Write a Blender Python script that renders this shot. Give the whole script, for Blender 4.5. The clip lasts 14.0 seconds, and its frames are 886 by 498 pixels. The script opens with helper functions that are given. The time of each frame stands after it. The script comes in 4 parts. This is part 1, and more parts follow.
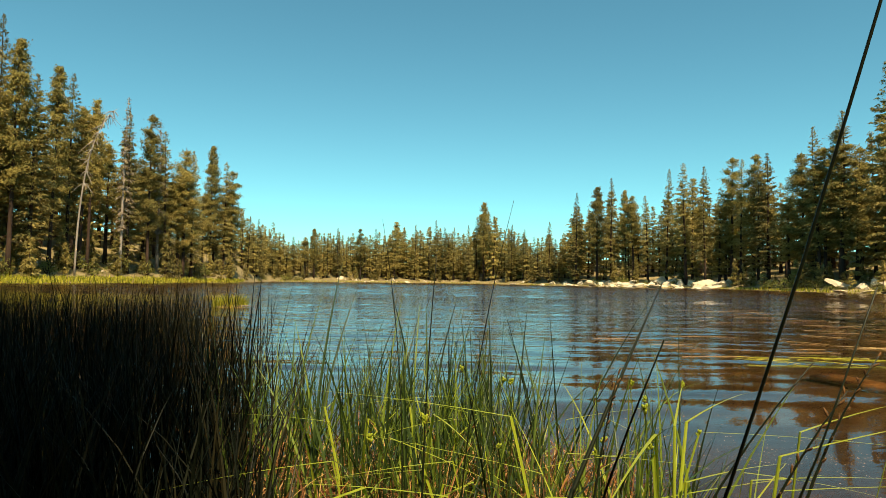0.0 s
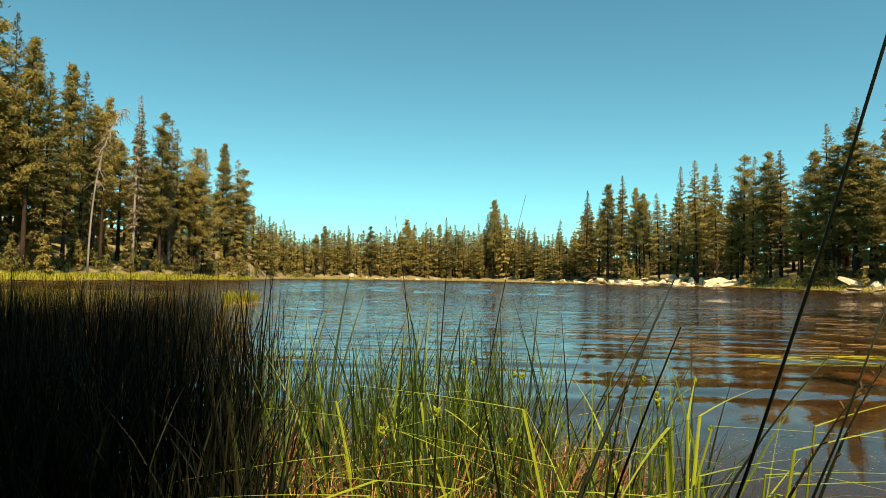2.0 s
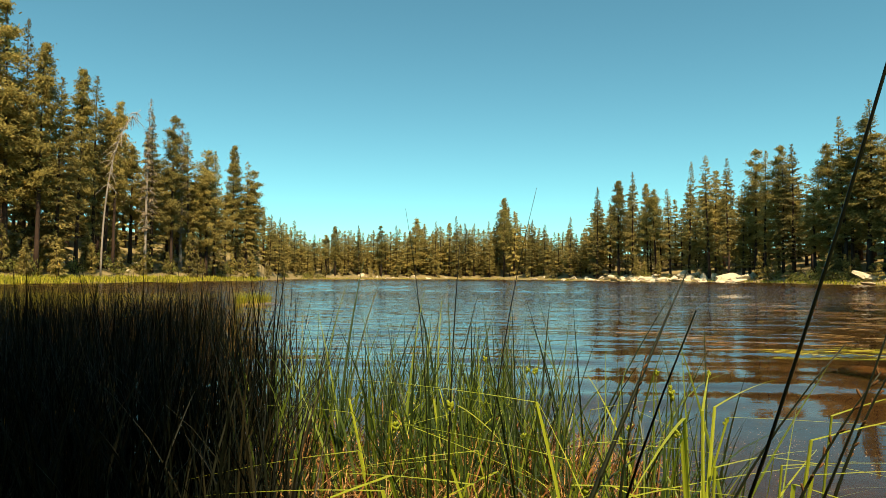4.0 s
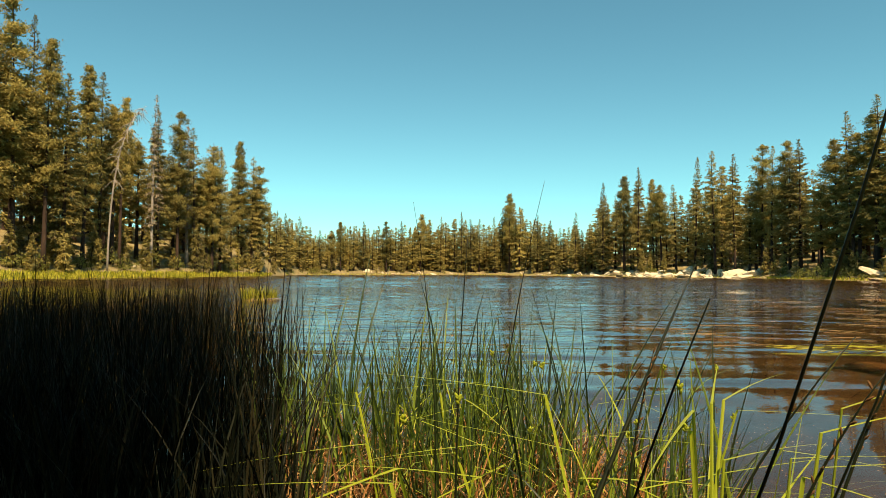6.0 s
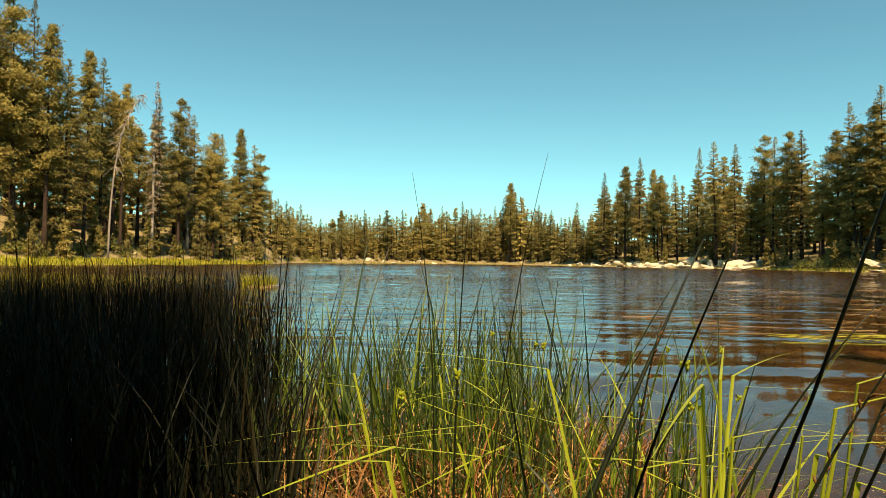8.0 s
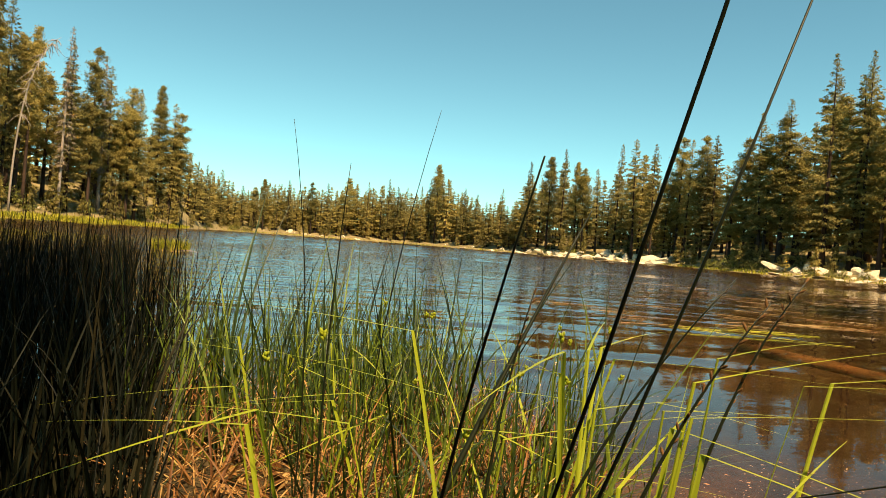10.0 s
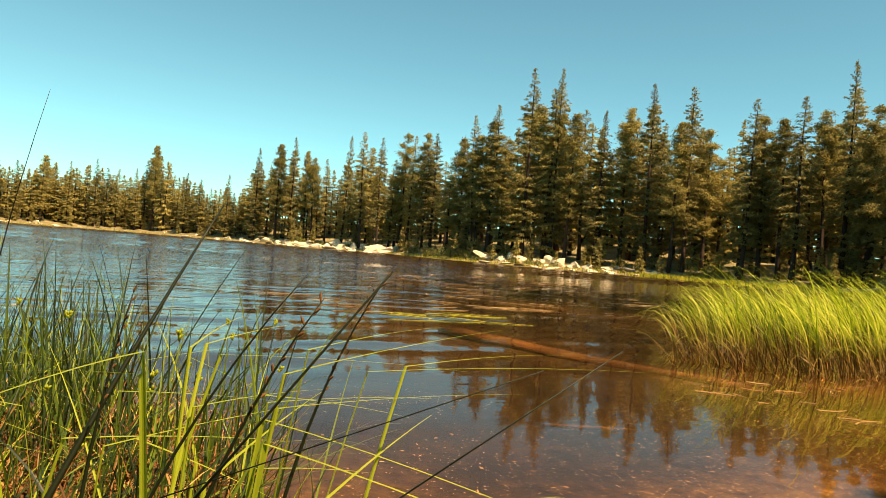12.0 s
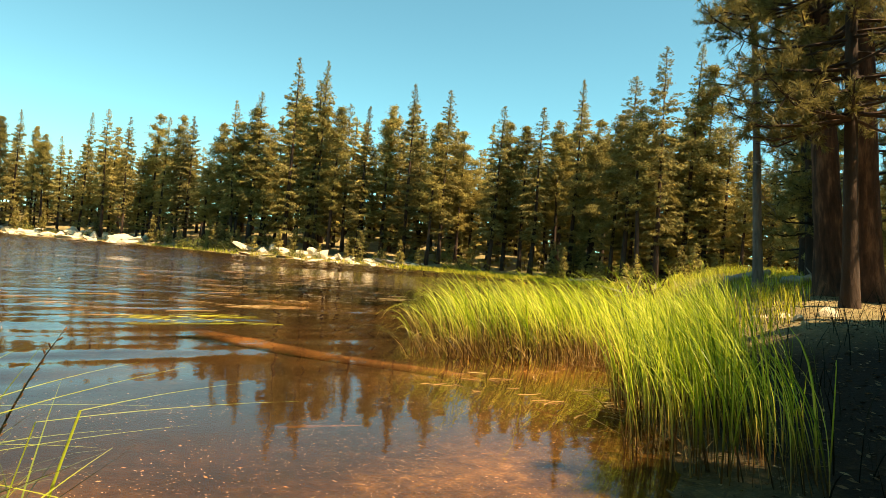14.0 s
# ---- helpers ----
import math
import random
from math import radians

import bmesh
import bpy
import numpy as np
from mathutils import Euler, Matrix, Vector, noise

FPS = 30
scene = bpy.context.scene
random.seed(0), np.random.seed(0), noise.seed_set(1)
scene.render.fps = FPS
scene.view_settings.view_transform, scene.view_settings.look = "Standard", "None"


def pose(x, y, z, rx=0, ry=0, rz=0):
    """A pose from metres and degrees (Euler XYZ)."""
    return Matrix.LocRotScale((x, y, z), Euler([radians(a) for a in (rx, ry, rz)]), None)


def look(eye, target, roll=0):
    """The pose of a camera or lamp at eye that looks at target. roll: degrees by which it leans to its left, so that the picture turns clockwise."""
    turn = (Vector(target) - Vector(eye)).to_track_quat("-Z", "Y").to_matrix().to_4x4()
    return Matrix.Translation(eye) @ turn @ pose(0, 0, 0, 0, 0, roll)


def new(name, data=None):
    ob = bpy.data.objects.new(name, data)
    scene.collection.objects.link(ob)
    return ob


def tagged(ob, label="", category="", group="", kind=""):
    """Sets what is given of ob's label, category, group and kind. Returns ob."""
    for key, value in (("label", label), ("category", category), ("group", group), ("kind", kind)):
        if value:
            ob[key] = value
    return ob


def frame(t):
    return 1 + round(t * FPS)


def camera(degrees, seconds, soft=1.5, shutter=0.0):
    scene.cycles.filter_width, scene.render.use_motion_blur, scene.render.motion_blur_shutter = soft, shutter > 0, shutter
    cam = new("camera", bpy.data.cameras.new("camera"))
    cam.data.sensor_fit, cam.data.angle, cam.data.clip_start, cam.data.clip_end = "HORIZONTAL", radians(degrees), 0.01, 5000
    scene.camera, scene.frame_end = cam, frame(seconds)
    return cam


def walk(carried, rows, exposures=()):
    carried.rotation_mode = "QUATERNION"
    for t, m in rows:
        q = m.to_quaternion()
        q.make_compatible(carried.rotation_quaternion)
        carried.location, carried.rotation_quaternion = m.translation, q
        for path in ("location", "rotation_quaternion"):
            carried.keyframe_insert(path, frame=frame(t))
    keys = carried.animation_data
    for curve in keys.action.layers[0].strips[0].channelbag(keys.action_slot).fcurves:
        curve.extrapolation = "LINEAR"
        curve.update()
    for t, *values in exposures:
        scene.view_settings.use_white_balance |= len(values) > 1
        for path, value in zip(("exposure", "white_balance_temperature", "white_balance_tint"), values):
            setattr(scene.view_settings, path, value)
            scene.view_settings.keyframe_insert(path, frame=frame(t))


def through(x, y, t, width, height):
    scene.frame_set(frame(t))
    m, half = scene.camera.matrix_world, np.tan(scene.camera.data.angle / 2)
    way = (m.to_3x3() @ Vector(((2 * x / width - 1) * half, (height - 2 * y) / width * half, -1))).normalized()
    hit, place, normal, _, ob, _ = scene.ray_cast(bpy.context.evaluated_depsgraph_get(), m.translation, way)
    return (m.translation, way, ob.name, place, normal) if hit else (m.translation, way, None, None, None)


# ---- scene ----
cam = camera(66.0, 14.0, soft=0.5)
PATH = [
    (0, (-0.09, 0.0, 0.7), (-0.09, 9.989, 1.171), 0.81),
    (0.5, (-0.091, 0.0, 0.699), (-0.145, 9.988, 1.184), 0.77),
    (1, (-0.091, 0.0, 0.697), (-0.18, 9.989, 1.166), 0.74),
    (1.5, (-0.092, 0.0, 0.696), (-0.207, 9.989, 1.142), 0.9),
    (2, (-0.093, 0.0, 0.694), (-0.241, 9.99, 1.125), 0.93),
    (2.5, (-0.094, 0.0, 0.693), (-0.284, 9.989, 1.122), 0.82),
    (3, (-0.094, 0.0, 0.691), (-0.326, 9.988, 1.115), 0.59),
    (5.5, (-0.098, 0.0, 0.684), (-0.452, 9.987, 1.054), 0.17),
    (6, (-0.099, 0.0, 0.683), (-0.472, 9.987, 1.034), 0.27),
    (6.5, (-0.099, 0.0, 0.681), (-0.478, 9.987, 1.032), 0.21),
    (7, (-0.1, 0.0, 0.68), (-0.492, 9.987, 1.006), 0.24),
    (9.3, (-0.08, 0.09, 0.63), (-0.031, 10.09, 0.621), 3.36),
    (9.5, (-0.07, 0.09, 0.63), (0.167, 10.087, 0.604), 3.96),
    (10, (-0.03, 0.09, 0.63), (0.706, 10.063, 0.569), 4.38),
    (10.5, (0.01, 0.08, 0.63), (1.357, 9.988, 0.518), 5.18),
    (11, (0.06, 0.06, 0.63), (2.465, 9.765, 0.473), 4.99),
    (11.5, (0.09, 0.05, 0.64), (3.718, 9.369, 0.57), 5.13),
    (12, (0.11, 0.04, 0.65), (4.587, 8.981, 0.737), 4.57),
    (12.5, (0.12, 0.0, 0.665), (5.126, 8.656, 0.775), 3.66),
    (13, (0.12, -0.06, 0.68), (5.815, 8.158, 0.875), 5.22),
    (13.5, (0.11, -0.13, 0.715), (6.639, 7.442, 0.897), 4.33),
    (14, (0.1, -0.2, 0.75), (7.314, 6.721, 0.989), 4.75),
]
EXPOSURES = [(0, 0.84, 6900, 18), (7, 0.90, 7400, 23), (9.5, 1.00, 7700, 26), (11, 1.08, 7900, 27), (12.5, 1.22, 7850, 25), (14, 1.50, 7700, 22)]
walk(cam, [(t, look(eye, target, roll)) for t, eye, target, roll in PATH], EXPOSURES)

# ---- daylight: high summer sun behind the viewer ----
SUN_AZ, SUN_EL = 163.0, 57.0      # degrees clockwise from +y, above the horizon
world = bpy.data.worlds.new("world")
scene.world = world
world.use_nodes = True
wn, wl = world.node_tree.nodes, world.node_tree.links
wn.clear()
sky = wn.new("ShaderNodeTexSky")
sky.sky_type, sky.sun_disc = "NISHITA", False
sky.sun_elevation, sky.sun_rotation = radians(SUN_EL), radians(SUN_AZ)
sky.altitude, sky.air_density, sky.dust_density, sky.ozone_density = 2500, 1.0, 0.6, 1.0
tint = wn.new("ShaderNodeMix")
tint.data_type, tint.blend_type = "RGBA", "MULTIPLY"
tint.inputs[0].default_value = 1.0
tint.inputs[7].default_value = (0.47, 1.05, 0.835, 1)
bg = wn.new("ShaderNodeBackground")
bg.inputs[1].default_value = 0.10
wout = wn.new("ShaderNodeOutputWorld")
wl.new(sky.outputs[0], tint.inputs[6])
wl.new(tint.outputs[2], bg.inputs[0])
wl.new(bg.outputs[0], wout.inputs[0])

sun = new("sun", bpy.data.lights.new("sun", "SUN"))
sun.data.energy, sun.data.angle, sun.data.color = 5.0, radians(0.53), (1.0, 0.84, 0.55)
sa, se = radians(SUN_AZ), radians(SUN_EL)
sun.matrix_world = look((math.sin(sa) * math.cos(se) * 50, math.cos(sa) * math.cos(se) * 50, math.sin(se) * 50), (0, 0, 0))

# ---- materials ----


def material(name, build):
    m = bpy.data.materials.new(name)
    m.use_nodes = True
    n, l = m.node_tree.nodes, m.node_tree.links
    n.clear()
    out = n.new("ShaderNodeOutputMaterial")
    build(n, l, out)
    return m


def ramp(n, stops):
    r = n.new("ShaderNodeValToRGB")
    e = r.color_ramp.elements
    e[0].position, e[0].color = stops[0][0], (*stops[0][1], 1)
    e[1].position, e[1].color = stops[-1][0], (*stops[-1][1], 1)
    for p, c in stops[1:-1]:
        s = e.new(p)
        s.color = (*c, 1)
    return r


def noise_node(n, l, scale, detail=4.0, rough=0.6, coord="Object", stretch=None):
    tc = n.new("ShaderNodeTexCoord")
    t = n.new("ShaderNodeTexNoise")
    t.inputs["Scale"].default_value, t.inputs["Detail"].default_value, t.inputs["Roughness"].default_value = scale, detail, rough
    if stretch:
        mp = n.new("ShaderNodeMapping")
        mp.inputs["Scale"].default_value = stretch
        l.new(tc.outputs[coord], mp.inputs[0])
        l.new(mp.outputs[0], t.inputs["Vector"])
    else:
        l.new(tc.outputs[coord], t.inputs["Vector"])
    return t


def rough_surface(name, stops, scale, fine, roughness=0.85, bump=0.3, dist=0.02, stretch=None):
    """A surface whose colour varies at two scales, with a bump from the finer one."""
    def build(n, l, out):
        a = noise_node(n, l, scale, 3, 0.6, stretch=stretch)
        b = noise_node(n, l, fine, 5, 0.65, stretch=stretch)
        mix = n.new("ShaderNodeMath")
        mix.operation = "MULTIPLY_ADD"
        mix.inputs[1].default_value = 0.5
        half = n.new("ShaderNodeMath")
        half.operation, half.inputs[1].default_value = "MULTIPLY", 0.5
        l.new(b.outputs[0], half.inputs[0])
        l.new(a.outputs[0], mix.inputs[0])
        l.new(half.outputs[0], mix.inputs[2])
        r = ramp(n, stops)
        l.new(mix.outputs[0], r.inputs[0])
        p = n.new("ShaderNodeBsdfPrincipled")
        p.inputs["Roughness"].default_value = roughness
        p.inputs["Specular IOR Level"].default_value = 0.3
        l.new(r.outputs[0], p.inputs["Base Color"])
        bp = n.new("ShaderNodeBump")
        bp.inputs["Strength"].default_value, bp.inputs["Distance"].default_value = bump, dist
        l.new(b.outputs[0], bp.inputs["Height"])
        l.new(bp.outputs[0], p.inputs["Normal"])
        l.new(p.outputs[0], out.inputs[0])
    return material(name, build)


def leafy(name, low, mid, high, through=0.3, gloss=0.35, single=1.0):
    """Leaves and needles: colour by clump and by plant, light passing through."""
    def build(n, l, out):
        g = n.new("ShaderNodeNewGeometry")
        o = n.new("ShaderNodeObjectInfo")
        add = n.new("ShaderNodeMath")
        add.operation, add.inputs[1].default_value = "MULTIPLY_ADD", single
        half = n.new("ShaderNodeMath")
        half.operation, half.inputs[1].default_value = "MULTIPLY", 1 - single
        l.new(o.outputs["Random"], half.inputs[0])
        l.new(g.outputs["Random Per Island"], add.inputs[0])
        l.new(half.outputs[0], add.inputs[2])
        r = ramp(n, [(0.04, low), (0.58, mid), (0.98, high)])
        l.new(add.outputs[0], r.inputs[0])
        p = n.new("ShaderNodeBsdfPrincipled")
        p.inputs["Roughness"].default_value = 0.5
        p.inputs["Specular IOR Level"].default_value = gloss
        l.new(r.outputs[0], p.inputs["Base Color"])
        t = n.new("ShaderNodeBsdfTranslucent")
        l.new(r.outputs[0], t.inputs[0])
        m = n.new("ShaderNodeMixShader")
        m.inputs[0].default_value = through
        l.new(p.outputs[0], m.inputs[1])
        l.new(t.outputs[0], m.inputs[2])
        l.new(m.outputs[0], out.inputs[0])
    return material(name, build)


NEEDLES = leafy("needles", (0.088, 0.080, 0.032), (0.265, 0.222, 0.068), (0.47, 0.38, 0.120), 0.38, 0.10, 0.45)
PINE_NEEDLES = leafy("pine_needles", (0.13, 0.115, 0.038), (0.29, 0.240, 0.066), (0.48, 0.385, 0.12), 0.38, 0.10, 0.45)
DRY_NEEDLES = leafy("dry_needles", (0.14, 0.11, 0.07), (0.24, 0.19, 0.12), (0.34, 0.28, 0.19), 0.1, 0.1)
BLADE = leafy("sedge_blade", (0.007, 0.019, 0.005), (0.038, 0.080, 0.011), (0.24, 0.33, 0.025), 0.33, 0.7, 0.15)
LIME = leafy("lime_blade", (0.10, 0.15, 0.012), (0.36, 0.43, 0.03), (0.72, 0.68, 0.07), 0.45, 0.4)
# near-black base colour stands in for much of the tree shade on these blades
SHADED_REED = leafy("shaded_reed_blade", (0.003, 0.005, 0.003), (0.007, 0.010, 0.005), (0.030, 0.027, 0.012), 0.08, 0.12)
BRIGHT = leafy("bright_grass", (0.09, 0.12, 0.010), (0.40, 0.40, 0.022), (0.70, 0.62, 0.08), 0.45, 0.4)
STRAW = leafy("straw", (0.16, 0.08, 0.02), (0.34, 0.20, 0.06), (0.52, 0.38, 0.16), 0.25, 0.3)
LITTER = leafy("leaf_litter", (0.030, 0.017, 0.008), (0.11, 0.068, 0.030), (0.34, 0.24, 0.12), 0.1, 0.1)
RUSSET = leafy("russet_straw", (0.09, 0.035, 0.010), (0.26, 0.115, 0.032), (0.52, 0.33, 0.12), 0.25, 0.2)
# culms darkened almost to black, the shade over them held in the colour
SHADED_STEM = leafy("shaded_stem", (0.005, 0.009, 0.003), (0.009, 0.014, 0.004), (0.016, 0.02, 0.006), 0.05, 0.3)


def build_clump(n, l, out):
    g = n.new("ShaderNodeNewGeometry")
    tc = n.new("ShaderNodeTexCoord")
    sep = n.new("ShaderNodeSeparateXYZ")
    l.new(tc.outputs["Object"], sep.inputs[0])
    r = ramp(n, [(0.04, (0.07, 0.15, 0.010)), (0.5, (0.42, 0.53, 0.028)), (0.98, (0.85, 0.84, 0.14))])
    l.new(g.outputs["Random Per Island"], r.inputs[0])
    old = ramp(n, [(0.1, (0.05, 0.025, 0.008)), (0.6, (0.16, 0.085, 0.022)), (0.95, (0.42, 0.28, 0.09))])
    l.new(g.outputs["Random Per Island"], old.inputs[0])
    up = n.new("ShaderNodeMapRange")
    up.inputs[1].default_value, up.inputs[2].default_value = 0.10, 0.34
    l.new(sep.outputs[2], up.inputs[0])
    c = n.new("ShaderNodeMix")
    c.data_type = "RGBA"
    l.new(up.outputs[0], c.inputs[0])
    l.new(old.outputs[0], c.inputs[6])
    l.new(r.outputs[0], c.inputs[7])
    p = n.new("ShaderNodeBsdfPrincipled")
    p.inputs["Roughness"].default_value = 0.45
    l.new(c.outputs[2], p.inputs["Base Color"])
    t = n.new("ShaderNodeBsdfTranslucent")
    l.new(c.outputs[2], t.inputs[0])
    m = n.new("ShaderNodeMixShader")
    m.inputs[0].default_value = 0.55
    l.new(p.outputs[0], m.inputs[1])
    l.new(t.outputs[0], m.inputs[2])
    l.new(m.outputs[0], out.inputs[0])


CLUMP = material("clump_grass", build_clump)
SHRUB = leafy("shrub_leaves", (0.10, 0.12, 0.02), (0.18, 0.18, 0.035), (0.30, 0.27, 0.07), 0.3, 0.3)
SEED = rough_surface("seed_head", [(0.3, (0.05, 0.022, 0.008)), (0.7, (0.20, 0.10, 0.03))], 60, 400, 0.9, 0.5, 0.002)
BARK = rough_surface("bark", [(0.3, (0.02, 0.013, 0.009)), (0.55, (0.055, 0.033, 0.021)), (0.75, (0.12, 0.072, 0.042))], 1.2, 9, 0.95, 0.8, 0.04, (1, 1, 0.25))
RED_BARK = rough_surface("red_bark", [(0.32, (0.012, 0.007, 0.005)), (0.5, (0.075, 0.035, 0.019)), (0.66, (0.27, 0.13, 0.07))], 1.5, 12, 0.95, 0.9, 0.03, (1, 1, 0.22))
GREY_BARK = rough_surface("grey_bark", [(0.3, (0.07, 0.055, 0.045)), (0.5, (0.18, 0.15, 0.12)), (0.75, (0.30, 0.26, 0.21))], 2.0, 16, 0.95, 0.9, 0.03, (1, 1, 0.25))
GREY_WOOD = rough_surface("weathered_wood", [(0.3, (0.17, 0.14, 0.11)), (0.7, (0.42, 0.37, 0.30))], 3, 25, 0.9, 0.6, 0.01, (1, 1, 0.2))
WET_WOOD = rough_surface("sunken_wood", [(0.3, (0.014, 0.007, 0.003)), (0.5, (0.075, 0.036, 0.012)), (0.75, (0.24, 0.125, 0.045))], 3, 25, 0.8, 0.6, 0.01)
GRANITE = rough_surface("granite", [(0.30, (0.16, 0.13, 0.09)), (0.43, (0.50, 0.43, 0.29)), (0.7, (0.74, 0.65, 0.46))], 1.6, 12, 0.9, 0.6, 0.06)
SOIL = rough_surface("soil", [(0.25, (0.07, 0.05, 0.025)), (0.5, (0.19, 0.15, 0.07)), (0.75, (0.42, 0.34, 0.20))], 0.35, 6, 0.95, 0.5, 0.03)
SAND = rough_surface("sand", [(0.25, (0.30, 0.22, 0.13)), (0.75, (0.62, 0.51, 0.34))], 2, 40, 0.95, 0.5, 0.01)


def build_ground(n, l, out):
    """Brown silt below the water line, dry soil and litter above it."""
    tc = n.new("ShaderNodeTexCoord")
    sep = n.new("ShaderNodeSeparateXYZ")
    l.new(tc.outputs["Object"], sep.inputs[0])
    a, b = noise_node(n, l, 0.5, 5, 0.65), noise_node(n, l, 14, 6, 0.7)
    c = noise_node(n, l, 90, 2, 0.5)
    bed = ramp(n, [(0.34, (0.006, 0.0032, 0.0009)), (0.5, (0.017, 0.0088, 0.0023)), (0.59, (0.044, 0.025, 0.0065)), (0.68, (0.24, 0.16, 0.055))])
    dry = ramp(n, [(0.30, (0.06, 0.05, 0.022)), (0.5, (0.20, 0.16, 0.070)), (0.72, (0.46, 0.37, 0.20))])
    mix = n.new("ShaderNodeMath")
    mix.operation, mix.inputs[1].default_value = "MULTIPLY_ADD", 0.45
    hb = n.new("ShaderNodeMath")
    hb.operation, hb.inputs[1].default_value = "MULTIPLY_ADD", 0.35
    hc = n.new("ShaderNodeMath")
    hc.operation, hc.inputs[1].default_value = "MULTIPLY", 0.2
    l.new(c.outputs[0], hc.inputs[0])
    l.new(b.outputs[0], hb.inputs[0])
    l.new(hc.outputs[0], hb.inputs[2])
    l.new(a.outputs[0], mix.inputs[0])
    l.new(hb.outputs[0], mix.inputs[2])
    l.new(mix.outputs[0], bed.inputs[0])
    l.new(mix.outputs[0], dry.inputs[0])
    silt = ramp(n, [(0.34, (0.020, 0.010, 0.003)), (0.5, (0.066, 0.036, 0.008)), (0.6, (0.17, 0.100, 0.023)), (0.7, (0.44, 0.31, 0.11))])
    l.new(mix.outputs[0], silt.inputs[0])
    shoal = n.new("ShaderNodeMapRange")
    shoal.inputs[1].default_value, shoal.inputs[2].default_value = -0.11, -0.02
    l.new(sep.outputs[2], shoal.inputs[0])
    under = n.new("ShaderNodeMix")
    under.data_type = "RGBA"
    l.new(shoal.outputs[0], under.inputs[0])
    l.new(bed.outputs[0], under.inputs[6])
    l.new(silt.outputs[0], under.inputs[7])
    edge = n.new("ShaderNodeMapRange")
    edge.inputs[1].default_value, edge.inputs[2].default_value = -0.01, 0.05
    l.new(sep.outputs[2], edge.inputs[0])
    col = n.new("ShaderNodeMix")
    col.data_type = "RGBA"
    l.new(edge.outputs[0], col.inputs[0])
    l.new(under.outputs[2], col.inputs[6])
    l.new(dry.outputs[0], col.inputs[7])
    # peaty ground round the viewer, its dark reach widened to paint bank shade
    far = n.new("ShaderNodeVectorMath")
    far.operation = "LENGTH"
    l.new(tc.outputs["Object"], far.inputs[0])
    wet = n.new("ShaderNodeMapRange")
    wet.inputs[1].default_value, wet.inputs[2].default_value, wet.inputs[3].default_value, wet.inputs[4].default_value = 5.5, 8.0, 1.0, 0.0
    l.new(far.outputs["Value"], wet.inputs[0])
    peat_shade = n.new("ShaderNodeMath")
    peat_shade.operation = "MULTIPLY"
    l.new(wet.outputs[0], peat_shade.inputs[0])
    l.new(edge.outputs[0], peat_shade.inputs[1])
    shaded_peat = ramp(n, [(0.3, (0.006, 0.004, 0.002)), (0.55, (0.022, 0.012, 0.005)), (0.75, (0.10, 0.055, 0.02))])
    l.new(mix.outputs[0], shaded_peat.inputs[0])
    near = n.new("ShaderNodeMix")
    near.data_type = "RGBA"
    l.new(peat_shade.outputs[0], near.inputs[0])
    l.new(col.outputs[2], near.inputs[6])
    l.new(shaded_peat.outputs[0], near.inputs[7])
    p = n.new("ShaderNodeBsdfPrincipled")
    p.inputs["Roughness"].default_value = 0.95
    p.inputs["Specular IOR Level"].default_value = 0.2
    l.new(near.outputs[2], p.inputs["Base Color"])
    bp = n.new("ShaderNodeBump")
    bp.inputs["Strength"].default_value, bp.inputs["Distance"].default_value = 0.6, 0.03
    l.new(b.outputs[0], bp.inputs["Height"])
    l.new(bp.outputs[0], p.inputs["Normal"])
    l.new(p.outputs[0], out.inputs[0])


GROUND = material("lake_bed_and_bank", build_ground)


def build_water(n, l, out):
    """Clear tea-brown lake water with wind ripples."""
    p = n.new("ShaderNodeBsdfPrincipled")
    p.inputs["Base Color"].default_value = (0.95, 0.57, 0.25, 1)
    p.inputs["Roughness"].default_value = 0.02
    p.inputs["IOR"].default_value = 1.145
    p.inputs["Transmission Weight"].default_value = 1.0
    a = noise_node(n, l, 2.4, 3, 0.55, stretch=(0.22, 1.0, 1.0))
    b = noise_node(n, l, 9, 2, 0.5, stretch=(0.35, 1.0, 1.0))
    s = n.new("ShaderNodeMath")
    s.operation, s.inputs[1].default_value = "MULTIPLY_ADD", 0.25
    l.new(b.outputs[0], s.inputs[0])
    l.new(a.outputs[0], s.inputs[2])
    bp = n.new("ShaderNodeBump")
    bp.inputs["Strength"].default_value = 1.0
    tc = n.new("ShaderNodeTexCoord")
    sep = n.new("ShaderNodeSeparateXYZ")
    l.new(tc.outputs["Object"], sep.inputs[0])
    gust = n.new("ShaderNodeMapRange")
    gust.inputs[1].default_value, gust.inputs[2].default_value, gust.inputs[3].default_value, gust.inputs[4].default_value = 4.0, 26.0, 0.002, 0.085
    l.new(sep.outputs[1], gust.inputs[0])
    l.new(gust.outputs[0], bp.inputs["Distance"])
    fine = n.new("ShaderNodeMapRange")
    fine.inputs[1].default_value, fine.inputs[2].default_value, fine.inputs[3].default_value, fine.inputs[4].default_value = 8.0, 60.0, 0.02, 0.06
    l.new(sep.outputs[1], fine.inputs[0])
    l.new(fine.outputs[0], p.inputs["Roughness"])
    l.new(s.outputs[0], bp.inputs["Height"])
    l.new(bp.outputs[0], p.inputs["Normal"])
    l.new(p.outputs[0], out.inputs[0])


WATER = material("lake_water", build_water)

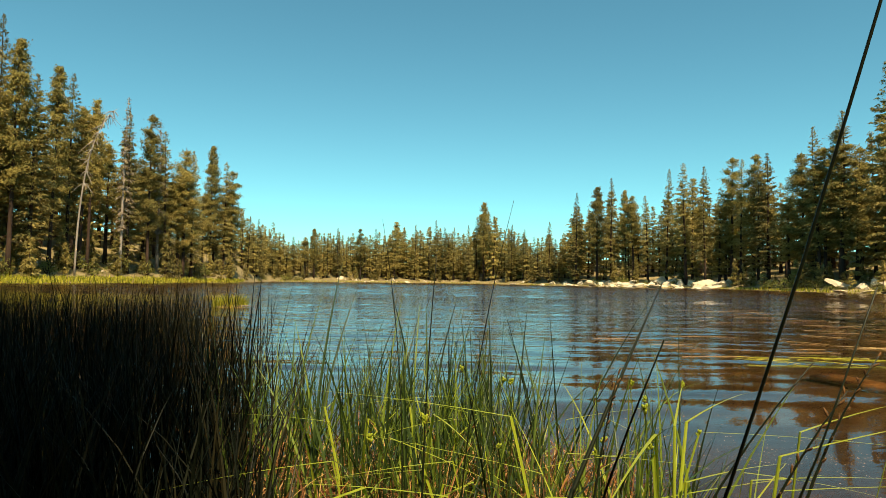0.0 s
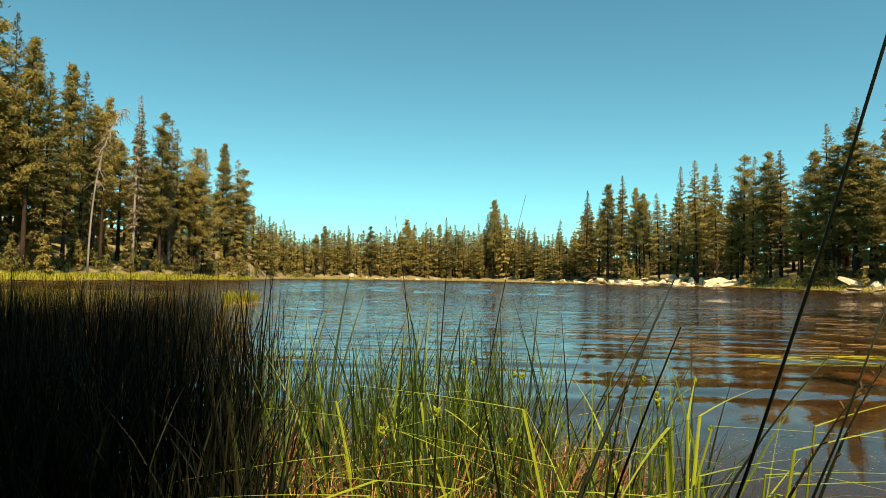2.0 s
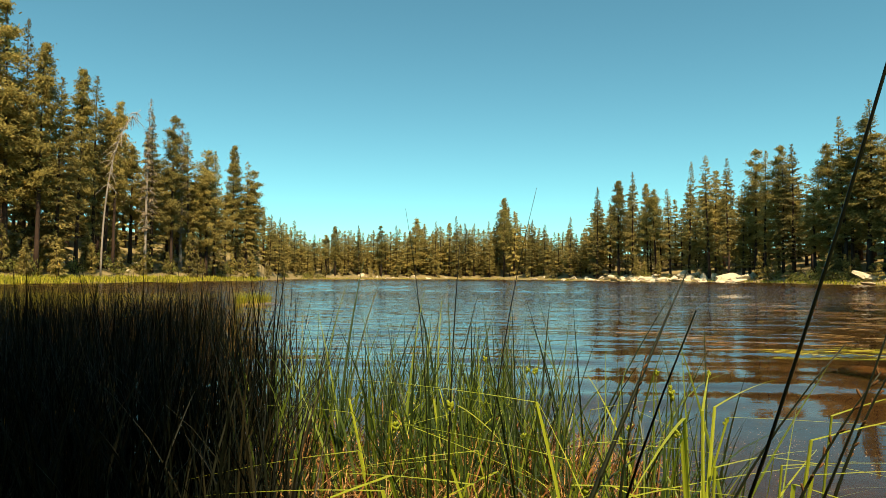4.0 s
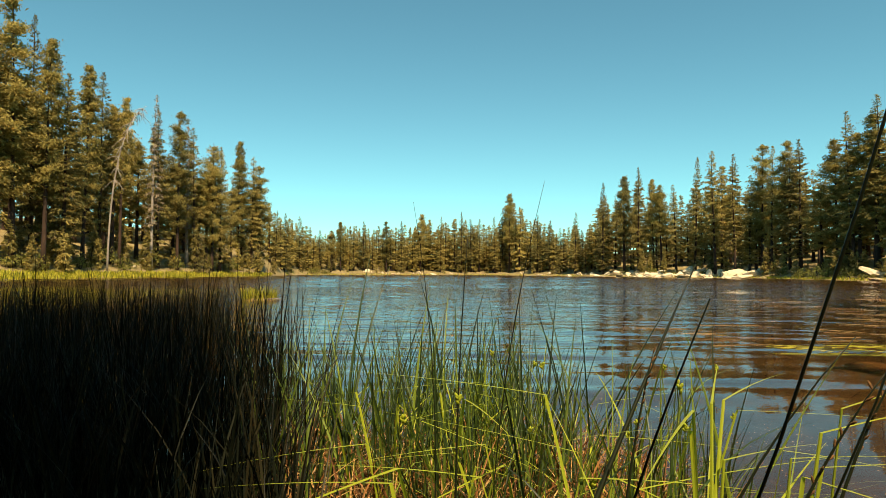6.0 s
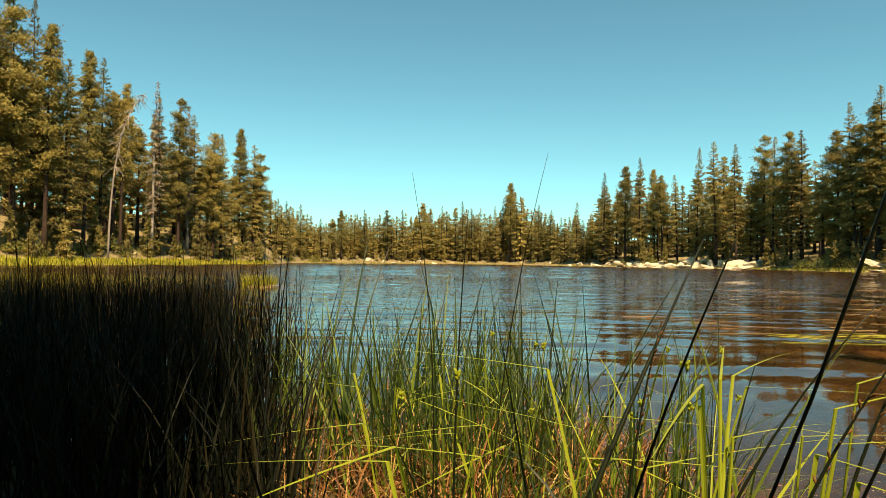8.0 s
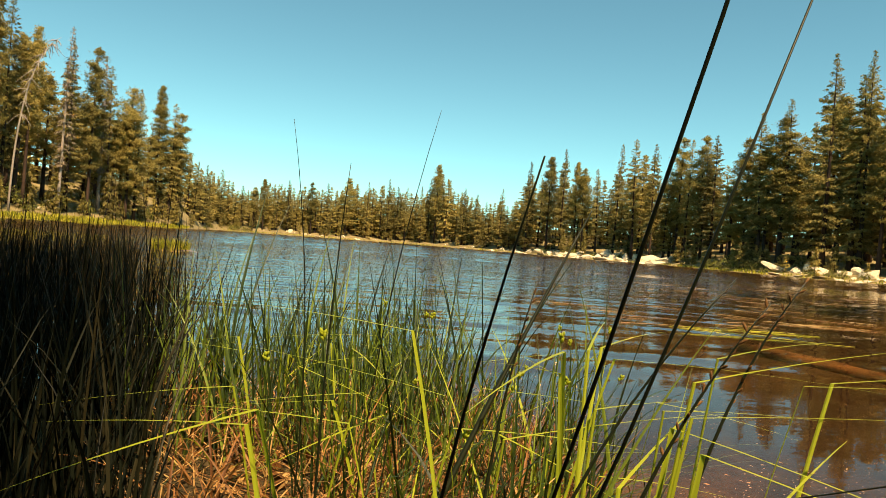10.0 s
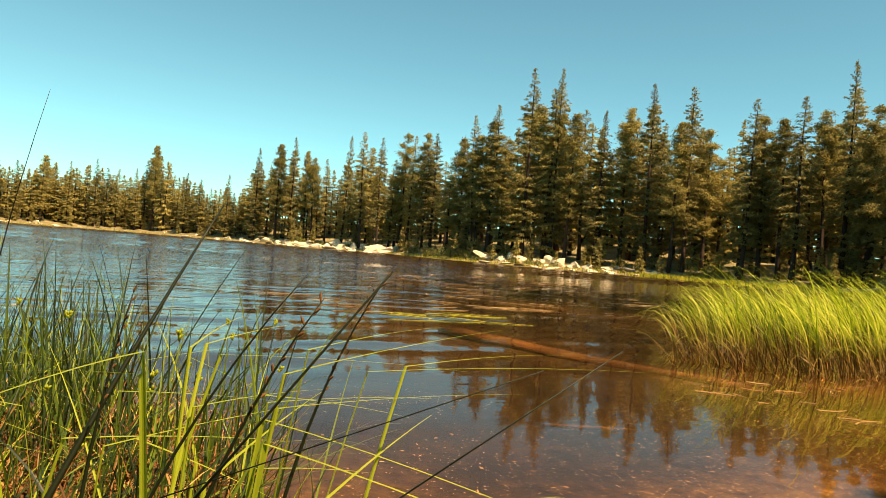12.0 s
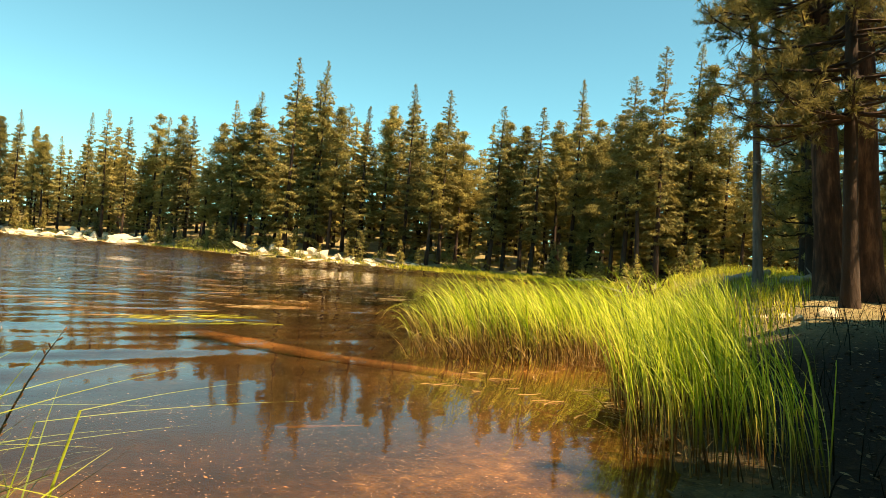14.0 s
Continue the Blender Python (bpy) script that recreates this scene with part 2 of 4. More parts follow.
# ---- plan of the lake ----
# distance from the viewer to the far water line, by bearing in degrees
SHORE = [(-180, 0.5), (-110, 0.5), (-80, 4), (-60, 14), (-48, 40), (-38, 58), (-31, 68), (-23, 84), (-17, 108), (-14.5, 165), (-8.5, 195), (-2, 215),
         (3, 210), (9.5, 165), (16.5, 138), (22, 122), (25, 108), (29, 92), (33, 84), (38, 80), (46, 74), (53, 68), (60, 58), (64, 44), (70, 14), (90, 3), (120, 0.5), (180, 0.5)]


def lerp(table, v):
    return float(np.interp(v, [a for a, _ in table], [b for _, b in table]))


def shore(az):
    return lerp(SHORE, az)


# the near bank: land lies on the viewer's side of this line y(x)
BANK = [(-60, 2.0), (-8, 2.2), (-2.5, 2.4), (-0.6, 2.5), (0.3, 2.2), (0.7, 1.3), (1.1, 0.6), (1.8, 0.45), (2.3, 0.75), (3.0, 1.2), (4.0, 1.9), (5.5, 2.5), (8, 3.6), (14, 6.5), (30, 15), (60, 30)]


def height(x, y):
    r, az = math.hypot(x, y), math.degrees(math.atan2(x, y))
    d = r - shore(az)
    steep = 1.0 + 0.25 * min(1, max(0, (-az - 14) / 10))
    far = steep * (min(0.09 * d, 0.4) + min(0.15 * max(d - 5, 0), 6.0) * min(1, max(0.03, (60 - az) / 8))) + 0.03 * max(d - 45, 0) if d > 0 else max(-3.0, 0.07 * d)
    far = min(far, 12.0)
    s = lerp(BANK, x) - y
    near = min(0.05 * s, 0.14) + min(0.11 * max(x - 2.6, 0), 0.42) * min(1, s / 1.6) + min(0.05 * max(x - 9, 0), 0.8) * min(1, s / 3) if s > 0 else max(-3.0, 0.085 * s)
    z = max(far, near)
    return z + 0.05 * noise.noise((x * 0.35, y * 0.35, 0)) * min(1, r / 6) + 0.012 * noise.noise((x * 2.1, y * 2.1, 3))


def polar(az, r):
    return r * math.sin(radians(az)), r * math.cos(radians(az))


# ---- building helpers ----


def mesh_of(name, verts, faces, mat, smooth=False):
    me = bpy.data.meshes.new(name)
    me.from_pydata([tuple(v) for v in verts], [], [tuple(f) for f in faces])
    me.materials.append(mat)
    if smooth:
        me.polygons.foreach_set("use_smooth", [True] * len(me.polygons))
    me.update()
    return me


def part(name, me, parent=None, label="", m=None):
    ob = new(name, me)
    if parent:
        ob.parent = parent
    if m is not None:
        ob.matrix_basis = m
    if label:
        ob["label"] = label
    return ob


def tube(path, radii, sides=7):
    """A tapered tube along a path: its vertices and faces."""
    verts, faces = [], []
    for i, (p, r) in enumerate(zip(path, radii)):
        p = Vector(p)
        d = Vector(path[min(i + 1, len(path) - 1)]) - Vector(path[max(i - 1, 0)])
        q = d.to_track_quat("Z", "Y")
        for k in range(sides):
            a = 2 * math.pi * k / sides
            verts.append(p + q @ Vector((math.cos(a) * r, math.sin(a) * r, 0)))
    for i in range(len(path) - 1):
        for k in range(sides):
            a, b = i * sides + k, i * sides + (k + 1) % sides
            faces.append((a, b, b + sides, a + sides))
    faces.append(tuple(range(sides))[::-1])
    faces.append(tuple((len(path) - 1) * sides + k for k in range(sides)))
    return verts, faces


def join(*pieces):
    verts, faces = [], []
    for v, f in pieces:
        k = len(verts)
        verts += list(v)
        faces += [tuple(i + k for i in q) for q in f]
    return verts, faces


# ---- ground and water ----


def grid_patch(xs, ys, fn):
    verts = [(x, y, fn(x, y)) for y in ys for x in xs]
    w = len(xs)
    faces = [(j * w + i, j * w + i + 1, (j + 1) * w + i + 1, (j + 1) * w + i) for j in range(len(ys) - 1) for i in range(w - 1)]
    return verts, faces


def ground_sheet():
    rs = [0.0] + [0.25 * 1.055 ** k for k in range(178)]
    azs = [k * 1.5 for k in range(240)]
    verts, faces = [(0, 0, height(0, 0))], []
    for r in rs[1:]:
        for a in azs:
            a = a if a <= 180 else a - 360
            x, y = polar(a, r)
            verts.append((x, y, height(x, y)))
    n = len(azs)
    for k in range(n):
        faces.append((0, 1 + (k + 1) % n, 1 + k))
    for j in range(len(rs) - 2):
        for k in range(n):
            a, b = 1 + j * n + k, 1 + j * n + (k + 1) % n
            faces.append((a, b, b + n, a + n))
    return mesh_of("ground", verts, faces, GROUND, True)


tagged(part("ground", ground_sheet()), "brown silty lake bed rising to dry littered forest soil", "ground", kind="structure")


def wave(x, y):
    """Ripples blown across the lake, fading out towards the edge of the fine sheet."""
    fade = min(1, max(0, min(x + 9, 15 - x, y - 0.2, 26 - y) / 4))
    mid = min(1, max(0, (y - 2.0) / 3.0))
    near = 0.0062 * noise.noise((x * 0.55, y * 1.3, 0.3)) + 0.0016 * noise.noise((x * 1.6, y * 3.4, 4.3))
    out = 0.0165 * noise.noise((x * 0.6, y * 1.7, 0.7)) + 0.0055 * noise.noise((x * 1.5 + 5, y * 4.4, 1.3)) + 0.0022 * math.sin(y * 11 + x * 1.6 + 3 * noise.noise((x * 0.4, y * 0.4, 2)))
    return fade * ((1 - mid) * near + mid * out)


def water_sheet():
    xs, ys = [-9 + 0.12 * k for k in range(201)], [0.2 + 0.08 * k for k in range(323)]
    verts, faces = grid_patch(xs, ys, wave)
    x0, x1, y0, y1 = xs[0], xs[-1], ys[0], ys[-1]
    w, h = len(xs), len(ys)
    far, k = 260, len(verts)
    verts += [(-far, -3, 0), (far, -3, 0), (far, y1, 0), (-far, y1, 0)]
    bottom = list(range(w))
    left, right = [j * w for j in range(h)], [j * w + w - 1 for j in range(h)]
    faces += [tuple([k, k + 1] + bottom[::-1]), tuple([k + 1, k + 2] + right[::-1]), tuple([k + 3, k] + left)]
    # the open lake: choppy waves that grow with the cells, out to the far shore
    cols, rows, base = 300, 178, len(verts)
    for j in range(rows):
        y = y1 * 1.0121 ** j
        for i in range(cols):
            x = y * (-0.9 + 2.9 * i / (cols - 1))
            size = min(0.15, 0.0020 * y) * min(1, (y - y1) / 6)
            u, q = x / y * 30, math.log(y) * 36
            verts.append((x, y, size * (noise.noise((u * 0.6, q, 5.1)) + 0.5 * noise.noise((u * 1.2, q * 0.45, 2.7)))))
    faces += [(base + j * cols + i, base + j * cols + i + 1, base + (j + 1) * cols + i + 1, base + (j + 1) * cols + i) for j in range(rows - 1) for i in range(cols - 1)]
    return mesh_of("water", verts, faces, WATER, True)


lake = tagged(part("water", water_sheet()), "clear tea-brown lake water with wind ripples", "lake", kind="structure")
lake.visible_shadow = False

# ---- conifers ----


def sprays(rng, at, out, size):
    """Drooping sprays of needles whose faces turn outwards and up, as on a bough: vertices and faces."""
    n = len(at)
    radial = at * np.array([1, 1, 0.0])
    radial /= np.linalg.norm(radial, axis=1)[:, None] + 1e-6
    face = 0.75 * radial + np.array([0, 0, 0.55]) + rng.normal(0, 0.42, (n, 3))
    face /= np.linalg.norm(face, axis=1)[:, None] + 1e-9
    axis = out - 0.75 * face * (out * face).sum(1)[:, None]
    axis /= np.linalg.norm(axis, axis=1)[:, None] + 1e-9
    side = np.cross(face, axis)
    ln, wd = (size * rng.uniform(0.7, 1.4, n))[:, None], (size * rng.uniform(0.13, 0.25, n))[:, None]
    base, tip = at - axis * ln * 0.45, at + axis * ln * 0.55 - np.array([0, 0, 1.0]) * ln * 0.14
    mid = at + face * wd * 0.3
    v = np.stack([base, mid + side * wd, tip, mid - side * wd], 1).reshape(-1, 3)
    k = np.arange(n)[:, None] * 4
    return v, np.concatenate([k + np.array([[0, 1, 2]]), k + np.array([[0, 2, 3]])])


def fir_crown(seed, h, rad, start, whorls, per, density, size, shape=0.65, ragged=0.25, droop=0.35):
    """A narrow crown of tiers: boughs that droop, each a flat fan of sprays, with gaps between them."""
    rng = np.random.default_rng(seed)
    at, out, big = [], [], []
    for i in range(whorls):
        u = 1 - (1 - min(0.99, max(0.0, (i + rng.uniform(-0.35, 0.35)) / whorls))) ** 1.3
        z = h * (start + (1 - start) * u)
        reach = rad * (1 - u) ** shape * min(1, 0.55 + 1.8 * u) * (1 - 0.6 * ragged * rng.uniform(0, 1))
        for b in range(max(4, int(per * (1 - 0.4 * u)))):
            a = rng.uniform(0, 2 * math.pi)
            ln = reach * (1 - ragged * rng.uniform(-0.25, 1.0)) + 0.05
            k = max(5, int((0.35 + ln) * density))
            s = ln * np.sqrt(rng.uniform(0.04, 1.0, k))
            d = np.array([math.cos(a), math.sin(a), 0.0])
            rise = rng.uniform(-0.1, 0.25) + 0.6 * u * u
            p = d[None] * s[:, None]
            p[:, 2] = z + s * rise - droop * s * s / (rad + 0.5)
            p += np.cross(d, [0, 0, 1.0]) * (rng.uniform(-0.30, 0.30, k) * (ln - 0.45 * s))[:, None] + rng.normal(0, 0.16 * size, p.shape)
            o = d + rng.normal(0, 0.4, (k, 3))
            o[:, 2] += 0.1 - droop * 0.5 + 1.0 * u ** 4
            at.append(p)
            big.append(np.full(k, size * (0.42 + 0.58 * min(1, (1 - u) * 3))))
            out.append(o / np.linalg.norm(o, axis=1)[:, None])
    big.append(np.full(8, size * 0.5))
    at.append(np.stack([rng.normal(0, 0.04, 8), rng.normal(0, 0.04, 8), np.linspace(h * 0.965, h, 8)], 1))
    out.append(np.tile([0.1, 0.1, 0.98], (8, 1)))
    return sprays(rng, np.concatenate(at), np.concatenate(out), np.concatenate(big))


def pine_crown(seed, h, rad, start, limbs, density, size):
    """An open crown: limbs of uneven length, each ending in tufts of needles."""
    rng = np.random.default_rng(seed)
    at, out = [], []
    for i in range(limbs):
        u = rng.uniform(0, 1) ** 0.85
        z = h * (start + (0.985 - start) * u)
        prof = math.sin(math.pi * min(1, 0.25 + 0.72 * u)) ** 0.7
        ln = rad * prof * rng.uniform(0.45, 1.15)
        a = rng.uniform(0, 2 * math.pi)
        d = np.array([math.cos(a), math.sin(a), 0.0])
        rise = rng.uniform(0.0, 0.5) * (0.3 + u)
        k = max(5, int(density * (0.5 + ln)))
        s = ln * rng.uniform(0.35, 1.05, k)
        p = d[None] * s[:, None]
        p[:, 2] = z + s * rise
        p += rng.normal(0, 0.16 + 0.07 * ln, p.shape) * np.array([1, 1, 0.7])
        o = d + rng.normal(0, 0.6, (k, 3)) + np.array([0, 0, 0.35])
        at.append(p)
        out.append(o / np.linalg.norm(o, axis=1)[:, None])
    return sprays(rng, np.concatenate(at), np.concatenate(out), size)


def trunk_mesh(seed, h, r, mat, limbs=0, reach=1.2, low=0.12, high=0.9):
    rng = random.Random(seed)
    bend = rng.uniform(-0.12, 0.12)
    path = [(bend * math.sin(k * 0.7), bend * math.cos(k * 0.5) - bend, h * k / 9 - (0.5 if k == 0 else 0)) for k in range(10)]
    pieces = [tube(path, [r * (1.35 if k == 0 else 1) * (1 - 0.93 * k / 9) for k in range(10)], 8)]
    for _ in range(limbs):
        z, a = h * rng.uniform(low, high), rng.uniform(0, 6.28)
        ln = reach * rng.uniform(0.4, 1.1) * (1.15 - z / h)
        d = Vector((math.cos(a), math.sin(a), rng.uniform(-0.35, 0.2)))
        s = Vector((0, 0, z))
        pieces.append(tube([s, s + d * ln * 0.5 + Vector((0, 0, -0.05 * ln)), s + d * ln + Vector((0, 0, -0.2 * ln))], [0.035, 0.022, 0.008], 3))
    return mesh_of("trunk", *join(*pieces), mat, True)


REF = 20.0
FIRS = [(trunk_mesh(10 + i, REF, 0.24, BARK, 16), mesh_of("crown", *fir_crown(20 + i, REF, rad, st, wh, 7, den, 0.33, sh, 0.42, dr), NEEDLES))
        for i, (rad, st, wh, den, sh, dr) in enumerate([(2.9, 0.10, 56, 16, 0.70, 0.3), (3.1, 0.18, 52, 16, 0.64, 0.4), (2.7, 0.07, 58, 16, 0.74, 0.25), (2.7, 0.26, 48, 16, 0.58, 0.35), (2.6, 0.20, 50, 16, 0.62, 0.45)])]
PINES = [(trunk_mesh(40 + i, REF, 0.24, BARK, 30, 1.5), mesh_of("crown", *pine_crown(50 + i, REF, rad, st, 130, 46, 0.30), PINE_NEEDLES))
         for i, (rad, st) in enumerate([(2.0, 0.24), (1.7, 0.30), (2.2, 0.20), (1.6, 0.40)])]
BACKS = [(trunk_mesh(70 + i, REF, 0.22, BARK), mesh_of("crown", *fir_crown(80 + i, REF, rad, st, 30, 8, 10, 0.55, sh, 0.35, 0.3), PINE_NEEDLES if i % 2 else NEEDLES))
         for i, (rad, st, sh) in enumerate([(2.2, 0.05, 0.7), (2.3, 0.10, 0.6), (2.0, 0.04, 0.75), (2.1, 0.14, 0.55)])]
SNAGS = [(trunk_mesh(95, REF, 0.22, GREY_WOOD, 60, 1.6, 0.2, 0.98), mesh_of("crown", *fir_crown(96, REF, 1.6, 0.25, 30, 7, 7, 0.42, 0.55, 0.5, 0.7), DRY_NEEDLES))]
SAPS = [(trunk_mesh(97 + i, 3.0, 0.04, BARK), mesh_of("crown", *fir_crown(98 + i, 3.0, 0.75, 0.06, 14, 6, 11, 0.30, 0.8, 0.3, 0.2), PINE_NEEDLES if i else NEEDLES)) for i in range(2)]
SHADES = [(trunk_mesh(130, REF, 0.24, BARK, 12), mesh_of("crown", *fir_crown(131, REF, 2.1, 0.10, 36, 9, 8, 0.9, 0.55, 0.25, 0.3), NEEDLES))]
LABELS = {"h": ("dense conifer out of view on the near bank, placed for its shade", "conifer"), "f": ("tall dark green fir with a narrow spire crown", "fir tree"), "p": ("olive green lodgepole pine with an open ragged crown", "pine tree"),
          "b": ("conifer standing deeper in the lakeside forest", "conifer"), "s": ("half-dead conifer with bare grey drooping branches", "dead tree"), "t": ("small green conifer sapling at the forest edge", "sapling")}
NAMES = {"h": "conifer", "f": "fir_tree", "p": "pine_tree", "b": "conifer", "s": "dead_tree", "t": "sapling"}
dice = random.Random(5)


def plant(kind, x, y, h, wide=1.0, lean=(0, 0), group="trees round the lake"):
    trunk, crown = dice.choice({"f": FIRS, "p": PINES, "b": BACKS, "s": SNAGS, "t": SAPS, "h": SHADES}[kind])
    ref = 3.0 if kind == "t" else REF
    tree = new(NAMES[kind])
    k = h / ref
    tree.matrix_world = Matrix.Translation((x, y, height(x, y) - 0.05)) @ Euler((radians(lean[0]), radians(lean[1]), dice.uniform(0, 6.28))).to_matrix().to_4x4() @ Matrix.Diagonal((wide * k ** 0.6, wide * k ** 0.6, k, 1))
    part("trunk", trunk, tree)
    part("crown", crown, tree)
    return tagged(tree, *LABELS[kind], group)


# skyline trees: bearing, elevation of the top in degrees, kind
LEFT = [(-34.5, 18.6, "p"), (-33.4, 17.4, "f"), (-32.6, 16.1, "p"), (-31.4, 14.0, "f"), (-30.1, 14.7, "p"), (-29.0, 14.3, "f"), (-27.6, 12.9, "p"), (-25.4, 13.2, "s"),
        (-24.9, 12.3, "f"), (-23.5, 12.2, "p"), (-22.8, 11.6, "s"), (-22.2, 11.0, "f"), (-20.9, 9.9, "p"), (-20.3, 9.7, "f"), (-18.9, 10.2, "p"), (-17.9, 9.0, "f"), (-17.3, 8.4, "p"), (-16.0, 4.9, "f"), (-15.3, 4.7, "f")]
FAR = [(-14.0, 4.5, "f"), (-12.4, 3.4, "f"), (-11.5, 3.4, "p"), (-10.7, 4.1, "p"), (-8.8, 4.2, "f"), (-6.9, 4.2, "p"), (-5.6, 4.2, "f"), (-4.1, 4.9, "p"), (-2.4, 4.6, "f"),
       (-0.6, 5.0, "f"), (0.2, 4.4, "f"), (0.9, 4.4, "f"), (2.2, 4.6, "f"), (2.8, 5.3, "f"), (3.4, 6.5, "p"), (5.7, 4.7, "f"), (6.7, 4.3, "f"), (7.6, 3.7, "f"), (8.8, 4.9, "f"), (9.4, 3.5, "f")]
MIDDLE = [(11.0, 7.2, "f"), (12.7, 7.7, "p"), (13.8, 8.3, "f"), (15.0, 7.4, "p"), (15.6, 7.0, "p"), (16.7, 6.9, "f"), (18.1, 8.9, "f"), (19.6, 9.3, "f"), (21.0, 9.0, "f"), (22.1, 7.4, "f"),
          (22.9, 9.6, "p"), (23.6, 9.4, "f"), (24.4, 9.8, "p"), (25.5, 9.8, "f"), (26.7, 7.5, "f"), (27.9, 9.8, "p"), (28.9, 11.4, "f"), (30.4, 12.4, "f"), (31.5, 9.8, "p")]
RIGHT = [(33.2, 15.4, "f"), (35.5, 15.4, "f"), (36.7, 12.0, "p"), (37.9, 12.3, "f"), (39.1, 12.3, "f"), (41.1, 12.6, "p"), (43.0, 14.4, "f"), (45.0, 11.6, "p"), (46.0, 14.1, "f"), (47.4, 11.2, "p"),
         (50.2, 13.2, "f"), (51.4, 12.2, "p"), (52.8, 11.8, "p"), (53.7, 13.3, "f"), (55.5, 12.5, "p"), (56.9, 15.5, "f"), (58.4, 12.6, "p"), (60.2, 13.4, "p"), (61.2, 15.9, "f"), (62.3, 13.8, "p")]
EDGE = [(63.8, 18.0, "f"), (64.6, 12.0, "f"), (65.7, 18.3, "f"), (66.9, 16.9, "p"), (68.6, 13.0, "f"), (70.0, 10.5, "p"), (72, 11, "f"), (74, 12, "p"), (77, 12, "f"), (80, 12, "p")]
ALL = LEFT + FAR + MIDDLE + RIGHT + EDGE
for az, el, kind in ALL:
    r = shore(az) + dice.uniform(4.5, 11) + (3.0 if 27 < az < 43 else 6.0 if 22 < az <= 27 else 0) if az < 62 else 56 + dice.uniform(0, 8)
    x, y = polar(az, r)
    plant(kind, x, y, 1.03 * (0.7 + r * math.tan(radians(el)) - height(x, y)), dice.uniform(0.85, 1.1) * (0.98 if az < -15 else 1.1), (dice.uniform(-1.5, 1.5), dice.uniform(-1.5, 1.5)))
SKYLINE = sorted((a, e) for a, e, _ in ALL)
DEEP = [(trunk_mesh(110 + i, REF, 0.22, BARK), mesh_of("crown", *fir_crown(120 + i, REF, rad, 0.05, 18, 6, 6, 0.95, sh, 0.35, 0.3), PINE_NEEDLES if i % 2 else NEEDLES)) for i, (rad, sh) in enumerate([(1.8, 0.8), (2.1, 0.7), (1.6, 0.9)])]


def mesh_arrays(me):
    v = np.empty(len(me.vertices) * 3)
    me.vertices.foreach_get("co", v)
    return v.reshape(-1, 3), [tuple(p.vertices) for p in me.polygons]


DEEP_ARRAYS = [[mesh_arrays(me) for me in pair] for pair in DEEP]
deep_verts, deep_faces, deep_slots, deep_count = [], [], [], 0
for k in range(720):
    az = -40 + 126 * (k + dice.random()) / 520 if k < 520 else -16.5 + 28 * (k - 520 + dice.random()) / 200
    back = dice.uniform(8, 40)
    r = max(shore(az), 52 if az > 62 else 0) + back
    x, y = polar(az, r)
    el = lerp(SKYLINE, az) * dice.uniform(0.6, 0.95)
    h = max(5, 0.7 + r * math.tan(radians(el)) - height(x, y))
    if (az < -16 and k % 2) or (az > 24 and k % 4 == 0):
        continue
    if back < 24 and not -16.5 < az < 11.5:
        plant("b" if k % 5 and az > -16 else "p", x, y, h, dice.uniform(1.1, 1.6))
        continue
    which, wide, spin = dice.randrange(3), dice.uniform(1.3, 1.9) * (h / REF) ** 0.6, dice.uniform(0, 6.28)
    turn = np.array([[math.cos(spin), -math.sin(spin), 0], [math.sin(spin), math.cos(spin), 0], [0, 0, 1]])
    for slot, (v, f) in enumerate(DEEP_ARRAYS[which]):
        deep_verts.append(v * np.array([wide, wide, h / REF]) @ turn.T + np.array([x, y, height(x, y)]))
        deep_faces += [tuple(i + deep_count for i in q) for q in f]
        deep_slots += [0 if slot == 0 else 1 + which % 2] * len(f)
        deep_count += len(v)
forest = mesh_of("distant_forest", np.concatenate(deep_verts), deep_faces, BARK)
forest.materials.append(NEEDLES)
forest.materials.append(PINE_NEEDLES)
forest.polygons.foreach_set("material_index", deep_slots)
tagged(part("distant_forest", forest), "deep conifer forest behind the lake shore", "forest", kind="stuff")
for k in range(200):
    az = -35 + 105 * dice.random() if k < 170 else -35 + 18 * dice.random()
    r = max(shore(az), 50 if az > 62 else 0) + dice.uniform(2.5, 20 if az < -17 else 12)
    x, y = polar(az, r)
    plant("t", x, y, dice.uniform(1.4, 4.2) * (1.3 if r > 120 or az < -17 else 1), dice.uniform(0.8, 1.3), group="saplings at the forest edge")


